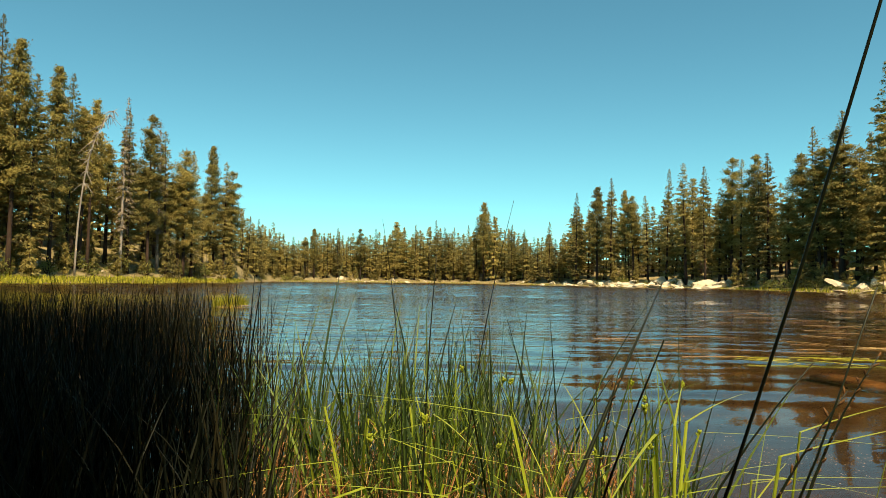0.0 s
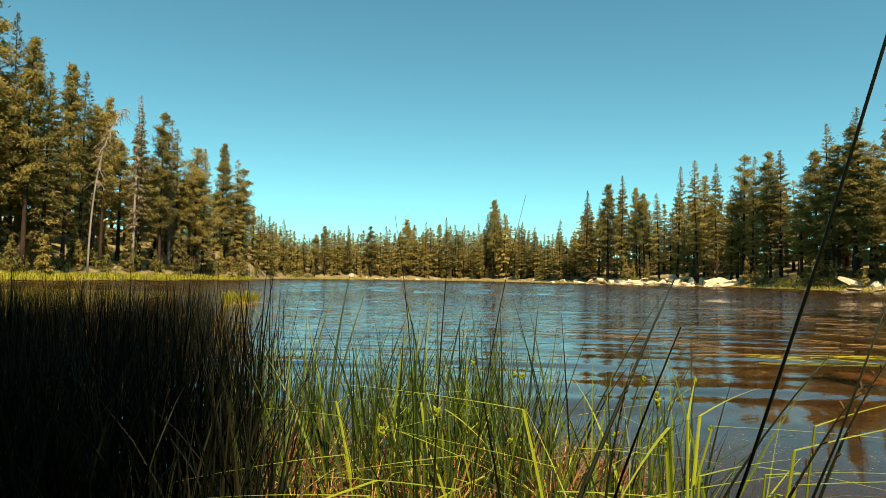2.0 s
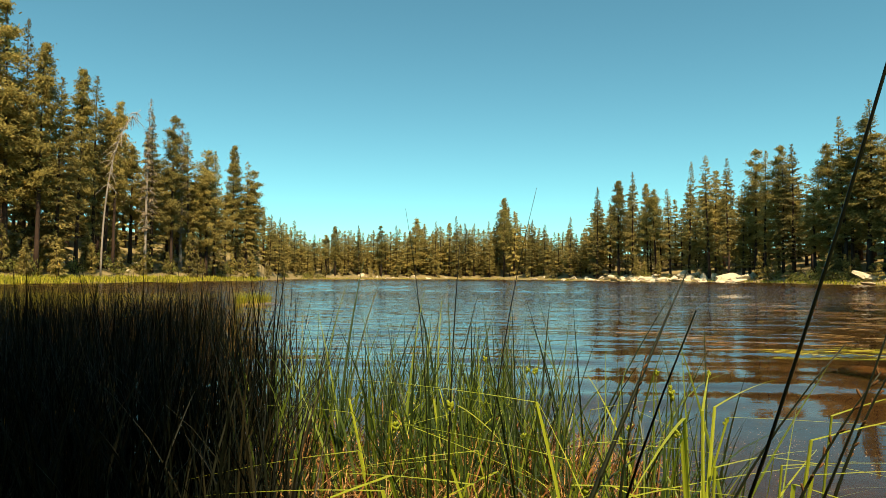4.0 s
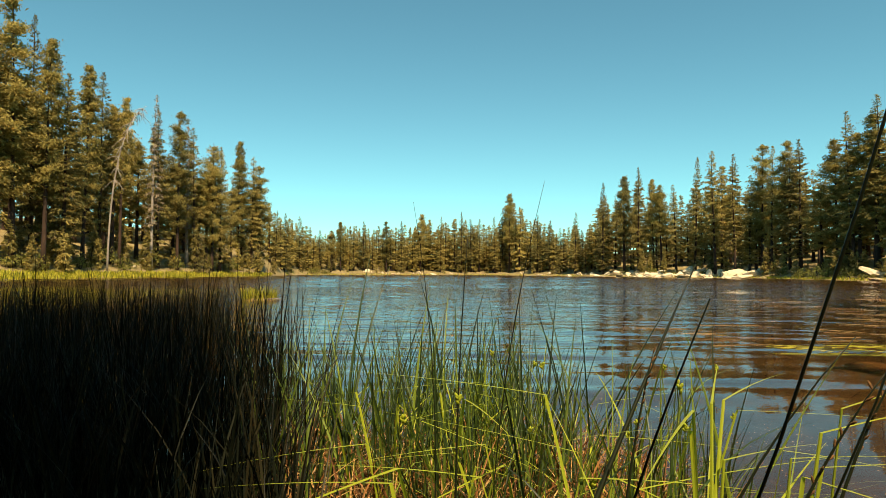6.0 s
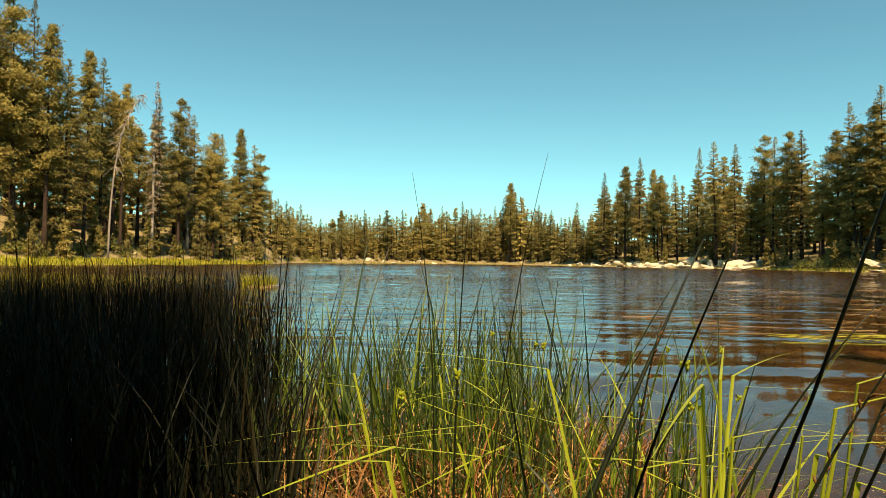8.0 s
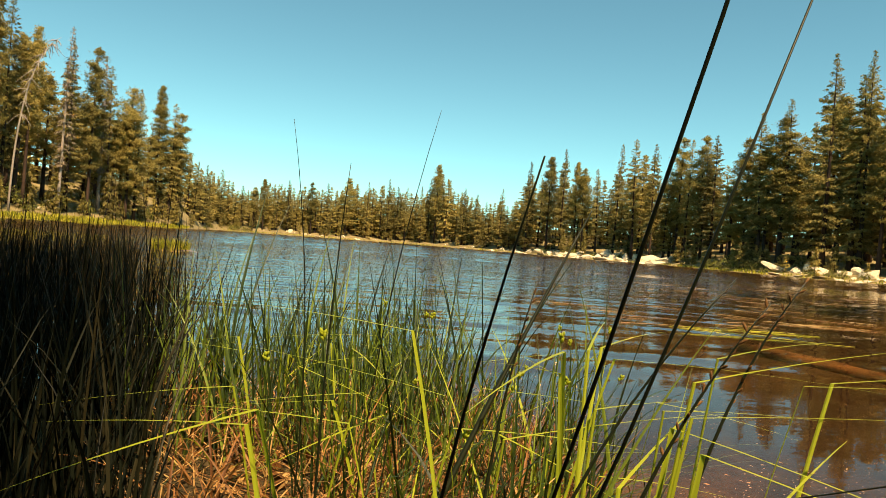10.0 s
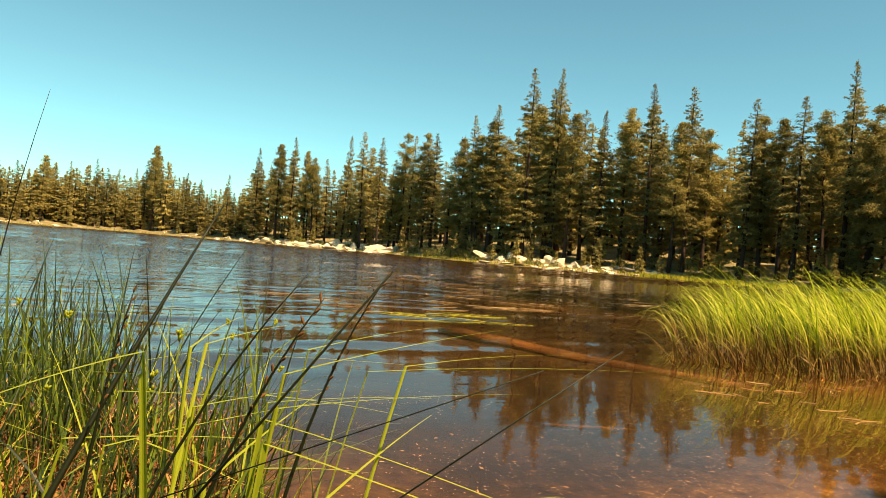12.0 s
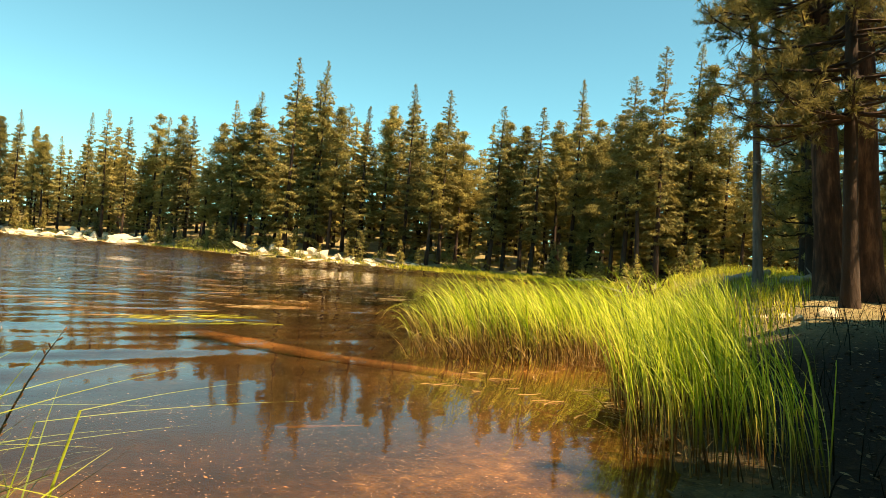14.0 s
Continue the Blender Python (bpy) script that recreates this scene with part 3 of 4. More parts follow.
def bark_trunk(seed, h, r, mat, limbs, reach, start):
    """A thick trunk with furrowed bark plates and a flared foot, and its limbs."""
    rng = random.Random(seed)
    rings, sides = 70, 26
    path = [(0.05 * math.sin(0.09 * k + seed), 0.05 * math.cos(0.07 * k), h * (k / (rings - 1)) ** 1.25 - 0.3) for k in range(rings)]
    verts, faces = tube(path, [r * (1 + 0.5 * math.exp(-max(p[2], 0) * 2.2)) * (1 - 0.9 * p[2] / h) for p in path], sides)
    for i, v in enumerate(verts):
        c, a = Vector(path[i // sides]), 2 * math.pi * (i % sides) / sides
        plate = noise.noise((math.cos(a) * 3.2, math.sin(a) * 3.2, v.z * 1.3 + seed)) + 0.6 * noise.noise((math.cos(a) * 8, math.sin(a) * 8, v.z * 3))
        verts[i] = v + (v - c) * (0.16 * abs(plate) - 0.05)
    pieces = [(verts, faces)]
    for _ in range(limbs):
        z, a = h * (start + (0.95 - start) * rng.random() ** 1.6), rng.uniform(0, 6.28)
        ln = reach * rng.uniform(0.5, 1.2) * (1.15 - z / h)
        d, o = Vector((math.cos(a), math.sin(a), rng.uniform(-0.2, 0.35))), Vector((0, 0, z))
        pieces.append(tube([o, o + d * ln * 0.5 + Vector((0, 0, -0.05 * ln)), o + d * ln], [0.03, 0.02, 0.006], 4))
    return mesh_of("trunk", *join(*pieces), mat, True)


def tufts(seed, h, reach, start, limbs, per=9, needles=30):
    """Limbs that curve up at the ends and carry round tufts of long needles: the wood and the needles."""
    rng = np.random.default_rng(seed)
    wood, at, way = [], [], []
    for _ in range(limbs):
        u = rng.uniform(0, 1) ** 1.5
        z, a = h * (start + (0.97 - start) * u), rng.uniform(0, 2 * math.pi)
        ln = reach * (1.05 - 0.75 * u) * rng.uniform(0.5, 1.1)
        d, o = np.array([math.cos(a), math.sin(a), rng.uniform(-0.25, 0.1)]), np.array([0, 0, z])
        pts = [o, o + d * ln * 0.4, o + d * ln * 0.75 + np.array([0, 0, 0.03 * ln]), o + d * ln + np.array([0, 0, 0.16 * ln])]
        wood.append(tube([tuple(p) for p in pts], [0.030, 0.022, 0.014, 0.006], 4))
        for k in range(per):
            s = rng.uniform(0.3, 1.0)
            root = o + d * ln * s + np.array([0, 0, 0.16 * ln * s ** 4])
            twig = d * 0.4 + rng.normal(0, 0.6, 3) + np.array([0, 0, 0.25])
            twig *= rng.uniform(0.12, 0.42) / np.linalg.norm(twig)
            wood.append(tube([tuple(root), tuple(root + twig)], [0.009, 0.005], 3))
            for f in (0.55, 1.0):
                at.append(np.repeat((root + twig * f)[None], needles, 0) + rng.normal(0, 0.018, (needles, 3)))
                w = twig / np.linalg.norm(twig) * 0.75 + rng.normal(0, 0.65, (needles, 3))
                way.append(w / np.linalg.norm(w, axis=1)[:, None])
    at, way = np.concatenate(at), np.concatenate(way)
    n = len(at)
    side = np.cross(way, rng.normal(0, 1, (n, 3)))
    side *= 0.006 / (np.linalg.norm(side, axis=1)[:, None] + 1e-9)
    ln = rng.uniform(0.08, 0.15, n)[:, None]
    v = np.stack([at - side, at + side, at + way * ln + side * 0.4, at + way * ln - side * 0.4], 1).reshape(-1, 3)
    f = np.arange(n)[:, None] * 4 + np.array([[0, 1, 2, 3]])
    return join(*wood), (v, f)


def big_pine(az, r, h, girth, start, reach, limbs, lean, mat, seed, dead=12):
    """A large pine close by, with a bark trunk, bare lower limbs and fine tufts of needles."""
    x, y = polar(az, r)
    tree = new("pine_tree")
    tree.matrix_world = Matrix.Translation((x, y, height(x, y) - 0.1)) @ Euler((radians(lean[0]), radians(lean[1]), 0)).to_matrix().to_4x4()
    wood, needles = tufts(seed + 1, h, reach, start, limbs)
    part("trunk", bark_trunk(seed, h, girth / 2, mat, 6, reach * 0.8, start), tree)
    part("branchwork", mesh_of("branchwork", *wood, BARK), tree)
    part("crown", mesh_of("crown", *needles, NEEDLES), tree)
    for k in range(dead):
        part("dead_limb", mesh_of("dead_limb", *dead_limb(random.Random(seed + k), h * start, reach * 0.6), GREY_WOOD), tree, "bare grey dead limb")
    return tagged(tree, "big pine with red-brown bark in its own shade", "pine tree", "big pines on the near bank")


def dead_limb(rng, top, reach):
    z, a = top * rng.uniform(0.35, 1.1), rng.uniform(0, 6.28)
    d = Vector((math.cos(a), math.sin(a), rng.uniform(-0.5, 0.1)))
    s, ln = Vector((0, 0, z)), reach * rng.uniform(0.5, 1)
    pts = [s + d * ln * k / 4 + Vector((rng.uniform(-0.06, 0.06), rng.uniform(-0.06, 0.06), -0.05 * k * k * ln / 4)) for k in range(5)]
    return join(tube(pts, [0.022, 0.018, 0.013, 0.009, 0.004], 4), tube([pts[2], pts[2] + Vector((d.y, -d.x, -0.3)) * ln * 0.3], [0.01, 0.003], 3), tube([pts[3], pts[3] + Vector((-d.y, d.x, -0.5)) * ln * 0.25], [0.008, 0.003], 3))


big_pine(72.2, 16, 13.0, 0.20, 0.46, 1.25, 60, (-6, 0), GREY_BARK, 300)
big_pine(77.2, 14, 21, 0.50, 0.20, 2.2, 110, (-7, 0), RED_BARK, 320, 0)
big_pine(79.4, 13, 22, 0.46, 0.24, 2.2, 90, (-5, 0), RED_BARK, 340, 0)
big_pine(75.8, 18, 19, 0.40, 0.06, 1.3, 130, (-5, 0), BARK, 360, 0)
big_pine(75.0, 22, 17, 0.34, 0.04, 1.1, 120, (-4, 0), BARK, 380, 0)
big_pine(78.6, 11.0, 17, 0.20, 0.16, 1.7, 150, (-4, 0), BARK, 440, 0)
big_pine(81.8, 16, 20, 0.45, 0.08, 2.4, 110, (-5, 0), RED_BARK, 400, 0)
# pines behind the viewer, whose shade falls on the reeds and on the near bank
for x, y, h, wide in [(-0.25, -3.3, 18, 0.84), (-0.9, -4.9, 18, 1.2), (-2.4, -4.2, 17, 1.6), (-1.6, -2.9, 17, 1.3), (-3.1, -2.6, 16, 1.8), (-4.6, -2.6, 17, 2.2), (-6.2, -2.2, 16, 2.5), (-8.4, -2.4, 17, 2.5), (-10.8, -1.6, 16, 2.5), (-2.9, -5.5, 17, 1.9), (-6.0, -6.0, 18, 2.4),
                      (4.2, -4.5, 8.6, 1.5), (5.2, -4.05, 8.6, 1.55), (6.2, -3.7, 8.6, 1.5), (7.3, -3.55, 8.6, 1.5), (8.5, -3.5, 8.6, 1.5), (9.8, -3.5, 8.6, 1.5),
                      # first three are out of view, added only to shade the big pines
                      (15.7, -1.6, 17, 1.6), (18.9, -1.1, 19, 1.7), (22.8, -2.6, 19, 2.2), (-2, -14, 18, 2), (7, -14, 18, 2), (-13, -10, 18, 2)]:
    plant("h", x, y, h, wide * 0.85, group="trees behind the near bank")



def leaning_snag():
    """A bare grey tree bowed over against its neighbours, hung with dead twigs."""
    rng = random.Random(71)
    foot, top = polar(-28.4, 77), polar(-25.9, 77)
    base = Vector((*foot, height(*foot) - 0.2))
    ob = new("dead_tree")
    ob.matrix_world = Matrix.Translation(base)
    a, c = Vector((0, 0, 0)), Vector((top[0], top[1], 17.9)) - base
    b = Vector((c.x * 0.02, c.y * 0.02, 15.6))
    path = [b * 2 * k / 16 * (1 - k / 16) + c * (k / 16) ** 2 for k in range(17)]
    part("trunk", mesh_of("trunk", *tube(path, [0.11 - 0.0055 * k for k in range(17)], 7), GREY_WOOD, True), ob)
    for _ in range(60):
        k = rng.randint(6, 15)
        p, d = path[k], Vector((rng.uniform(-1, 1), rng.uniform(-1, 1), rng.uniform(-1.4, -0.3)))
        ln = rng.uniform(0.5, 1.5)
        part("dead_twig", mesh_of("dead_twig", *tube([p, p + d * ln * 0.5 + Vector((0, 0, 0.1)), p + d * ln], [0.035, 0.028, 0.012], 4), GREY_WOOD), ob)
    return tagged(ob, "bare grey dead tree leaning against its neighbours", "dead tree")


leaning_snag()

# ---- granite ----


def boulder_mesh(seed):
    rng = random.Random(seed)
    bm = bmesh.new()
    bmesh.ops.create_icosphere(bm, subdivisions=3, radius=1)
    planes = [(Vector((rng.gauss(0, 1), rng.gauss(0, 1), rng.gauss(0.3, 0.8))).normalized(), rng.uniform(0.24, 0.55)) for _ in range(18)]
    for v in bm.verts:
        for n, d in planes:
            over = v.co.dot(n) - d
            if over > 0:
                v.co -= n * over
        v.co += v.co.normalized() * (0.04 * noise.noise(v.co * 1.4 + Vector((seed, 0, 0))) + 0.03 * noise.noise(v.co * 4 + Vector((0, seed, 0))))
    me = bpy.data.meshes.new("boulder")
    bm.to_mesh(me)
    bm.free()
    me.materials.append(GRANITE)
    return me


BOULDERS = [boulder_mesh(k) for k in range(8)]


def rock(az, r, wide, high, label):
    x, y = polar(az, r)
    ob = new("boulder", dice.choice(BOULDERS))
    ob.matrix_world = Matrix.Translation((x, y, height(x, y) + high * 0.18)) @ Euler((dice.uniform(-0.3, 0.3), dice.uniform(-0.3, 0.3), dice.uniform(0, 6.28))).to_matrix().to_4x4() @ Matrix.Diagonal((wide / 2, wide * dice.uniform(0.32, 0.5), high * 0.8, 1))
    return tagged(ob, label, "boulder", "granite boulders on the shore")


def boulder(az, back, wide, high, label="pale sunlit granite boulder on the lake shore"):
    """A boulder with two smaller blocks lying against it."""
    r, turn = shore(az) + 1.4 + back + dice.uniform(0.0, 1.5), math.degrees(wide / shore(az))
    rock(az + dice.uniform(-0.2, 0.2), r, wide * dice.uniform(1.0, 1.7), high * dice.uniform(0.8, 1.4), label)
    for side in (-1, 1):
        rock(az + side * turn * dice.uniform(0.35, 0.7), r + dice.uniform(-0.6, 1.5), wide * dice.uniform(0.3, 0.8), high * dice.uniform(0.2, 0.6), label)


for az, back, wide, high in [(11.2, 1, 3.5, 1.3), (12.2, 1.5, 4.9, 2.0), (12.9, 1, 3.8, 1.6), (13.7, 2, 3.2, 1.4), (14.4, 0.5, 5.1, 2.0), (15.3, 1, 4.1, 1.6), (16.2, 0.6, 4.6, 1.4), (17.0, 1, 3.2, 1.4), (17.6, 5, 4.3, 2.2), (18.2, 1.5, 3.5, 1.6), (19.2, 2, 4.1, 1.9), (20.2, 1, 4.3, 1.6),
                             (21.3, 1.6, 7.0, 2.3), (22.0, 1.0, 6.4, 2.3), (19.8, 5, 2.7, 1.4), (10.2, 2, 3.0, 0.9), (9.3, 2, 2.7, 0.9), (12.6, 4, 4.1, 1.6), (14.0, 4.5, 4.3, 1.7), (15.8, 4.5, 3.8, 1.6), (18.6, 4.5, 3.5, 1.7), (20.8, 4.5, 4.1, 1.7)]:
    boulder(az, back, wide, high)
for az, back, wide, high in [(30.2, 3.5, 3.6, 1.2), (31.6, 4, 2.8, 1.1), (33.0, 3.5, 4.4, 1.4), (34.6, 4, 2.8, 1.1), (36.4, 3.5, 4.0, 1.3), (37.6, 3, 2.6, 0.9), (38.8, 3, 2.6, 0.9), (40.4, 3, 3.2, 0.8), (28.2, 4, 1.6, 0.6), (32.2, 5, 2.6, 1.3), (35.4, 5.5, 3.2, 1.5),
                             (37.2, 1.6, 1.8, 0.45), (38.6, 1.8, 1.5, 0.5), (35.2, 1.0, 1.4, 0.35), (41.9, 3, 3.6, 0.6), (44, 3, 2.8, 0.5)]:
    boulder(az, back, wide, high)
for az, back, wide, high in [(-8.4, 4, 2.4, 1.8), (-7.2, 3, 2.0, 1.4), (-5.8, 2, 2.0, 1.0), (-4.2, 2, 2.6, 1.2), (-1.5, 2, 2.6, 1.2), (4.2, 2, 2.0, 1.0), (6.6, 2, 2.4, 1.3), (-27.3, 9, 2.6, 1.5), (-31.6, 12, 4.5, 2.0), (-33.2, 12, 4.0, 1.8), (-25.8, 10, 2.2, 1.0), (-22, 8, 2.2, 0.8)]:
    boulder(az, back, wide, high, "pale granite boulder under the far trees")

# stones on the near bank, in the sun
for az, r, wide, high in [(72.6, 9.5, 0.50, 0.16), (74.4, 9.0, 0.44, 0.14), (75.6, 8.2, 0.30, 0.10), (77.0, 9.4, 0.6, 0.18), (76.2, 7.4, 0.22, 0.08)]:
    rock(az, r, wide, high, "pale stone lying on the littered near bank")

# low slabs along the water line
for az, back, wide, high in [(10.6, 0.2, 4.5, 0.7), (12.4, 0.3, 5.5, 0.8), (14.0, 0.2, 6.0, 0.7), (15.6, 0.2, 5.5, 0.8), (17.4, 0.2, 6.5, 0.8), (19.0, 0.2, 6.0, 0.9), (20.6, 0.0, 7.0, 1.0), (21.8, 0.3, 6.0, 1.2), (30.4, 0.2, 4.0, 0.3), (31.8, 0.3, 4.5, 0.35),
                             (33.2, 0.2, 5.0, 0.3), (34.6, 0.2, 4.5, 0.3), (36.0, 0.3, 5.0, 0.4), (37.4, 0.2, 4.5, 0.35), (39.0, 0.3, 5.0, 0.3), (40.6, 0.3, 4.5, 0.3), (42.4, 0.4, 4.0, 0.25), (-3.0, 0.4, 5, 0.6), (-6.4, 0.4, 5, 0.6), (1.6, 0.5, 5, 0.5), (6.0, 0.4, 5, 0.6), (8.4, 0.4, 5, 0.6)]:
    rock(az, shore(az) + 0.6 + back, wide, high, "low pale granite slab at the water line")

# ---- blades: sedge, reeds and grass ----


def blades(rng, base, heading, tall, wide, lean, bend, rows=6, fold=0.35, curl=1.25, kink=None):
    """Folded, tapering blades that lean and curve over: vertices and faces."""
    n = len(base)
    s = np.linspace(0, 1, rows + 1)
    ang = lean[:, None] + (bend[:, None] * s[None] ** curl if kink is None else 0.25 * s[None] + bend[:, None] * (s[None] > kink))
    step = tall[:, None] / rows
    run = np.concatenate([np.zeros((n, 1)), np.cumsum(np.sin(ang[:, :-1]) * step, 1)], 1)
    up = np.concatenate([np.zeros((n, 1)), np.cumsum(np.cos(ang[:, :-1]) * step, 1)], 1)
    d = np.stack([np.cos(heading), np.sin(heading), np.zeros(n)], 1)
    turn = heading + rng.uniform(-1.1, 1.1, n) + math.pi / 2
    side = np.stack([np.cos(turn), np.sin(turn), np.zeros(n)], 1)
    mid = base[:, None] + d[:, None] * run[..., None] + np.array([0, 0, 1.0]) * up[..., None]
    w = wide[:, None] * (1 - s[None] ** 2.2) * (0.75 + 0.5 * s[None] * (1 - s[None])) * 0.5 + 0.0003
    off = side[:, None] * w[..., None]
    dip = np.stack([d[:, 0], d[:, 1], np.zeros(n)], 1)[:, None] * w[..., None] * fold
    v = np.stack([mid - off + dip, mid, mid + off + dip], 2).reshape(-1, 3)
    f = []
    for j in range(rows):
        for c in range(2):
            a = 3 * j + c
            f.append((a, a + 1, a + 4, a + 3))
    f = (np.arange(n)[:, None, None] * 3 * (rows + 1) + np.array(f)[None]).reshape(-1, 4)
    return v, f


def scatter(rng, n, inside, x0, x1, y0, y1, z=None):
    """n random places in a stretch of the plan, on the ground or the water."""
    out = []
    while len(out) < n:
        x, y = rng.uniform(x0, x1), rng.uniform(y0, y1)
        if inside(x, y):
            out.append((x, y, max(height(x, y), -0.12) - 0.02 if z is None else z))
    return np.array(out)


def stand(name, label, category, seed, n, inside, box, tall, wide, head, spread, lean, bend, mat, rows=6, z=None, curl=1.25, grow=None):
    rng = np.random.default_rng(seed)
    base = scatter(rng, n, inside, *box, z)
    size = np.array([grow(x, y) for x, y, _ in base]) if grow else 1.0
    v, f = blades(rng, base, rng.normal(head, spread, n), size * rng.uniform(*tall, n), rng.uniform(*wide, n), rng.uniform(*lean, n), rng.uniform(*bend, n), rows, 0.35, curl)
    return tagged(part(name, mesh_of(name, v, f, mat)), label, category, kind="stuff")


def bearing(x, y):
    return math.degrees(math.atan2(x, y))


# reeds in the shade, standing in the water, that shade deepened in their colour
stand("reed_bed", "dense reeds standing in shaded water, their green darkened for the shade", "reeds", 1, 4600, lambda x, y: -44 < bearing(x, y) < -15.5 - noise.noise((y, 0, 1)) * 3 and math.hypot(x, y) > 2.0 and (bearing(x, y) < -20 or math.hypot(x, y) < 5), (-8, -0.4, 1.6, 10), (0.5, 0.8), (0.004, 0.009), 0.0, 2.5, (0.0, 0.14), (0.0, 0.5), SHADED_REED)
stand("reed_bed", "reeds close to the viewer, deep shade put into their dark green", "reeds", 2, 1900, lambda x, y: -46 < bearing(x, y) < -18, (-2.6, -0.25, 0.9, 2.8), (0.3, 0.6), (0.004, 0.008), 0.0, 2.5, (0.0, 0.2), (0.1, 0.9), SHADED_REED)
stand("dry_sedge", "pale broken straw lying at the waterline", "sedge", 15, 420, lambda x, y: -19 < bearing(x, y) < 12 and math.hypot(x, y) > 1.7, (-1.0, 0.6, 1.6, 2.8), (0.06, 0.26), (0.004, 0.010), 0.0, 3.0, (0.6, 1.4), (0.1, 1.0), STRAW)
stand("dry_sedge", "dry straw-coloured sedge litter at the waterline", "sedge", 5, 1500, lambda x, y: -18 < bearing(x, y) < 14, (-0.9, 0.6, 1.2, 2.7), (0.08, 0.36), (0.003, 0.008), 0.0, 3.0, (0.2, 1.1), (0.3, 1.8), RUSSET)
# the leaning grass across the inlet and the near bank
FRONT = [(3.6, 4.6), (4.1, 3.55), (5.3, 2.8), (6.5, 3.0), (9, 4.2)]   # water line of the far clump, y by x
stand("grass_clump", "bright yellow-green grass bent by the wind", "grass", 6, 1250, lambda x, y: lerp(FRONT, x) + 0.1 + 0.3 * noise.noise((x * 2, y, 4)) < y < 5.7 and bearing(x, y) > 46.5 + 2 * noise.noise((y, x, 2)), (3.8, 8.6, 2.7, 5.8), (0.74, 1.24), (0.007, 0.016), 2.6, 0.45, (0.0, 0.36), (1.6, 3.6), CLUMP, 9, None, 2.4, lambda x, y: min(1.0, max(0.55, 0.6 + (bearing(x, y) - 46) / 14)))
stand("grass_clump", "curled outer blades of the bent grass", "grass", 14, 240, lambda x, y: 0.0 < y - lerp(FRONT, x) < 0.5 and bearing(x, y) > 46, (3.8, 7.0, 2.7, 5.2), (0.55, 0.9), (0.006, 0.012), 2.7, 0.5, (0.15, 0.6), (1.8, 3.3), CLUMP, 8, None, 1.7)
stand("dry_grass", "dry straw stalks at the foot of the bent grass", "grass", 7, 330, lambda x, y: -0.2 < y - lerp(FRONT, x) < 0.5 and bearing(x, y) > 46, (3.7, 7.0, 2.5, 5.2), (0.12, 0.42), (0.004, 0.009), 2.4, 1.4, (0.1, 0.9), (0.4, 2.6), STRAW)
stand("dry_grass", "pale straw washed up at the foot of the grass", "grass", 17, 420, lambda x, y: -0.25 < y - lerp(BANK, x) < 0.12, (2.9, 5.6, 0.9, 2.9), (0.10, 0.34), (0.004, 0.009), 2.4, 2.0, (0.7, 1.4), (0.1, 0.9), STRAW)
stand("bank_grass", "tall green grass on the near bank", "grass", 8, 1500, lambda x, y: lerp(BANK, x) - 0.75 - 0.25 * noise.noise((x * 1.3, y, 6)) < y < lerp(BANK, x) + 0.08 + 0.15 * noise.noise((x * 2, y * 2, 7)), (2.75, 6.4, 0.4, 3.2), (0.50, 0.92), (0.004, 0.010), 2.4, 0.6, (0.0, 0.28), (0.4, 2.6), CLUMP, 8, None, 2.4)
stand("bank_grass", "grass behind the near bank in sun", "grass", 9, 6000, lambda x, y: y < lerp(BANK, x) + 0.3 and bearing(x, y) > 58 and y > 0.24 * x + 0.2, (5.5, 30, 0.5, 15.0), (0.2, 0.42), (0.008, 0.018), 2.6, 1.0, (0.0, 0.25), (0.1, 1.2), BRIGHT, 4)


def shore_grass():
    """The strip of low grass along the far water line."""
    rng = np.random.default_rng(11)
    az = np.concatenate([rng.uniform(-38, 66, 10000), rng.uniform(42, 66, 4000), rng.uniform(-37, -15, 5000)])
    keep = (az < 9) | ((az > 23.2) & (az < 29.5)) | (az > 43) | (rng.uniform(0, 1, 19000) < 0.3)
    az = az[keep]
    base = []
    for a in az:
        x, y = polar(a, shore(a) + rng.uniform(-0.4, 4.5 if a < -14 else 2.4))
        base.append((x, y, max(height(x, y), 0) - 0.03))
    n = len(base)
    return blades(rng, np.array(base), rng.uniform(0, 6.28, n), rng.uniform(0.2, 0.55, n), rng.uniform(0.05, 0.13, n), rng.uniform(0, 0.4, n), rng.uniform(0.1, 1.0, n), 2)


tagged(part("shore_grass", mesh_of("shore_grass", *shore_grass(), BRIGHT)), "low bright green grass along the far shore", "grass", kind="stuff")


def shrub_mesh(seed):
    rng = np.random.default_rng(seed)
    n = 420
    p = rng.normal(0, 1, (n, 3))
    p /= np.linalg.norm(p, axis=1)[:, None]
    p *= rng.uniform(0.55, 1.0, n)[:, None] * (1 + 0.3 * np.sin(p[:, :1] * 5 + seed))
    p[:, 2] = np.abs(p[:, 2]) * 0.9 + 0.12
    o = p + rng.normal(0, 0.5, (n, 3))
    return mesh_of("foliage", *sprays(rng, p, o / np.linalg.norm(o, axis=1)[:, None], 0.2), SHRUB)


SHRUBS = [shrub_mesh(k) for k in range(3)]
TWIGS = mesh_of("woody_base", *join(*[tube([(0, 0, -0.1), (0.3 * math.cos(k), 0.3 * math.sin(k), 0.5), (0.6 * math.cos(k), 0.6 * math.sin(k), 0.9)], [0.03, 0.02, 0.008], 4) for k in range(7)]), BARK)


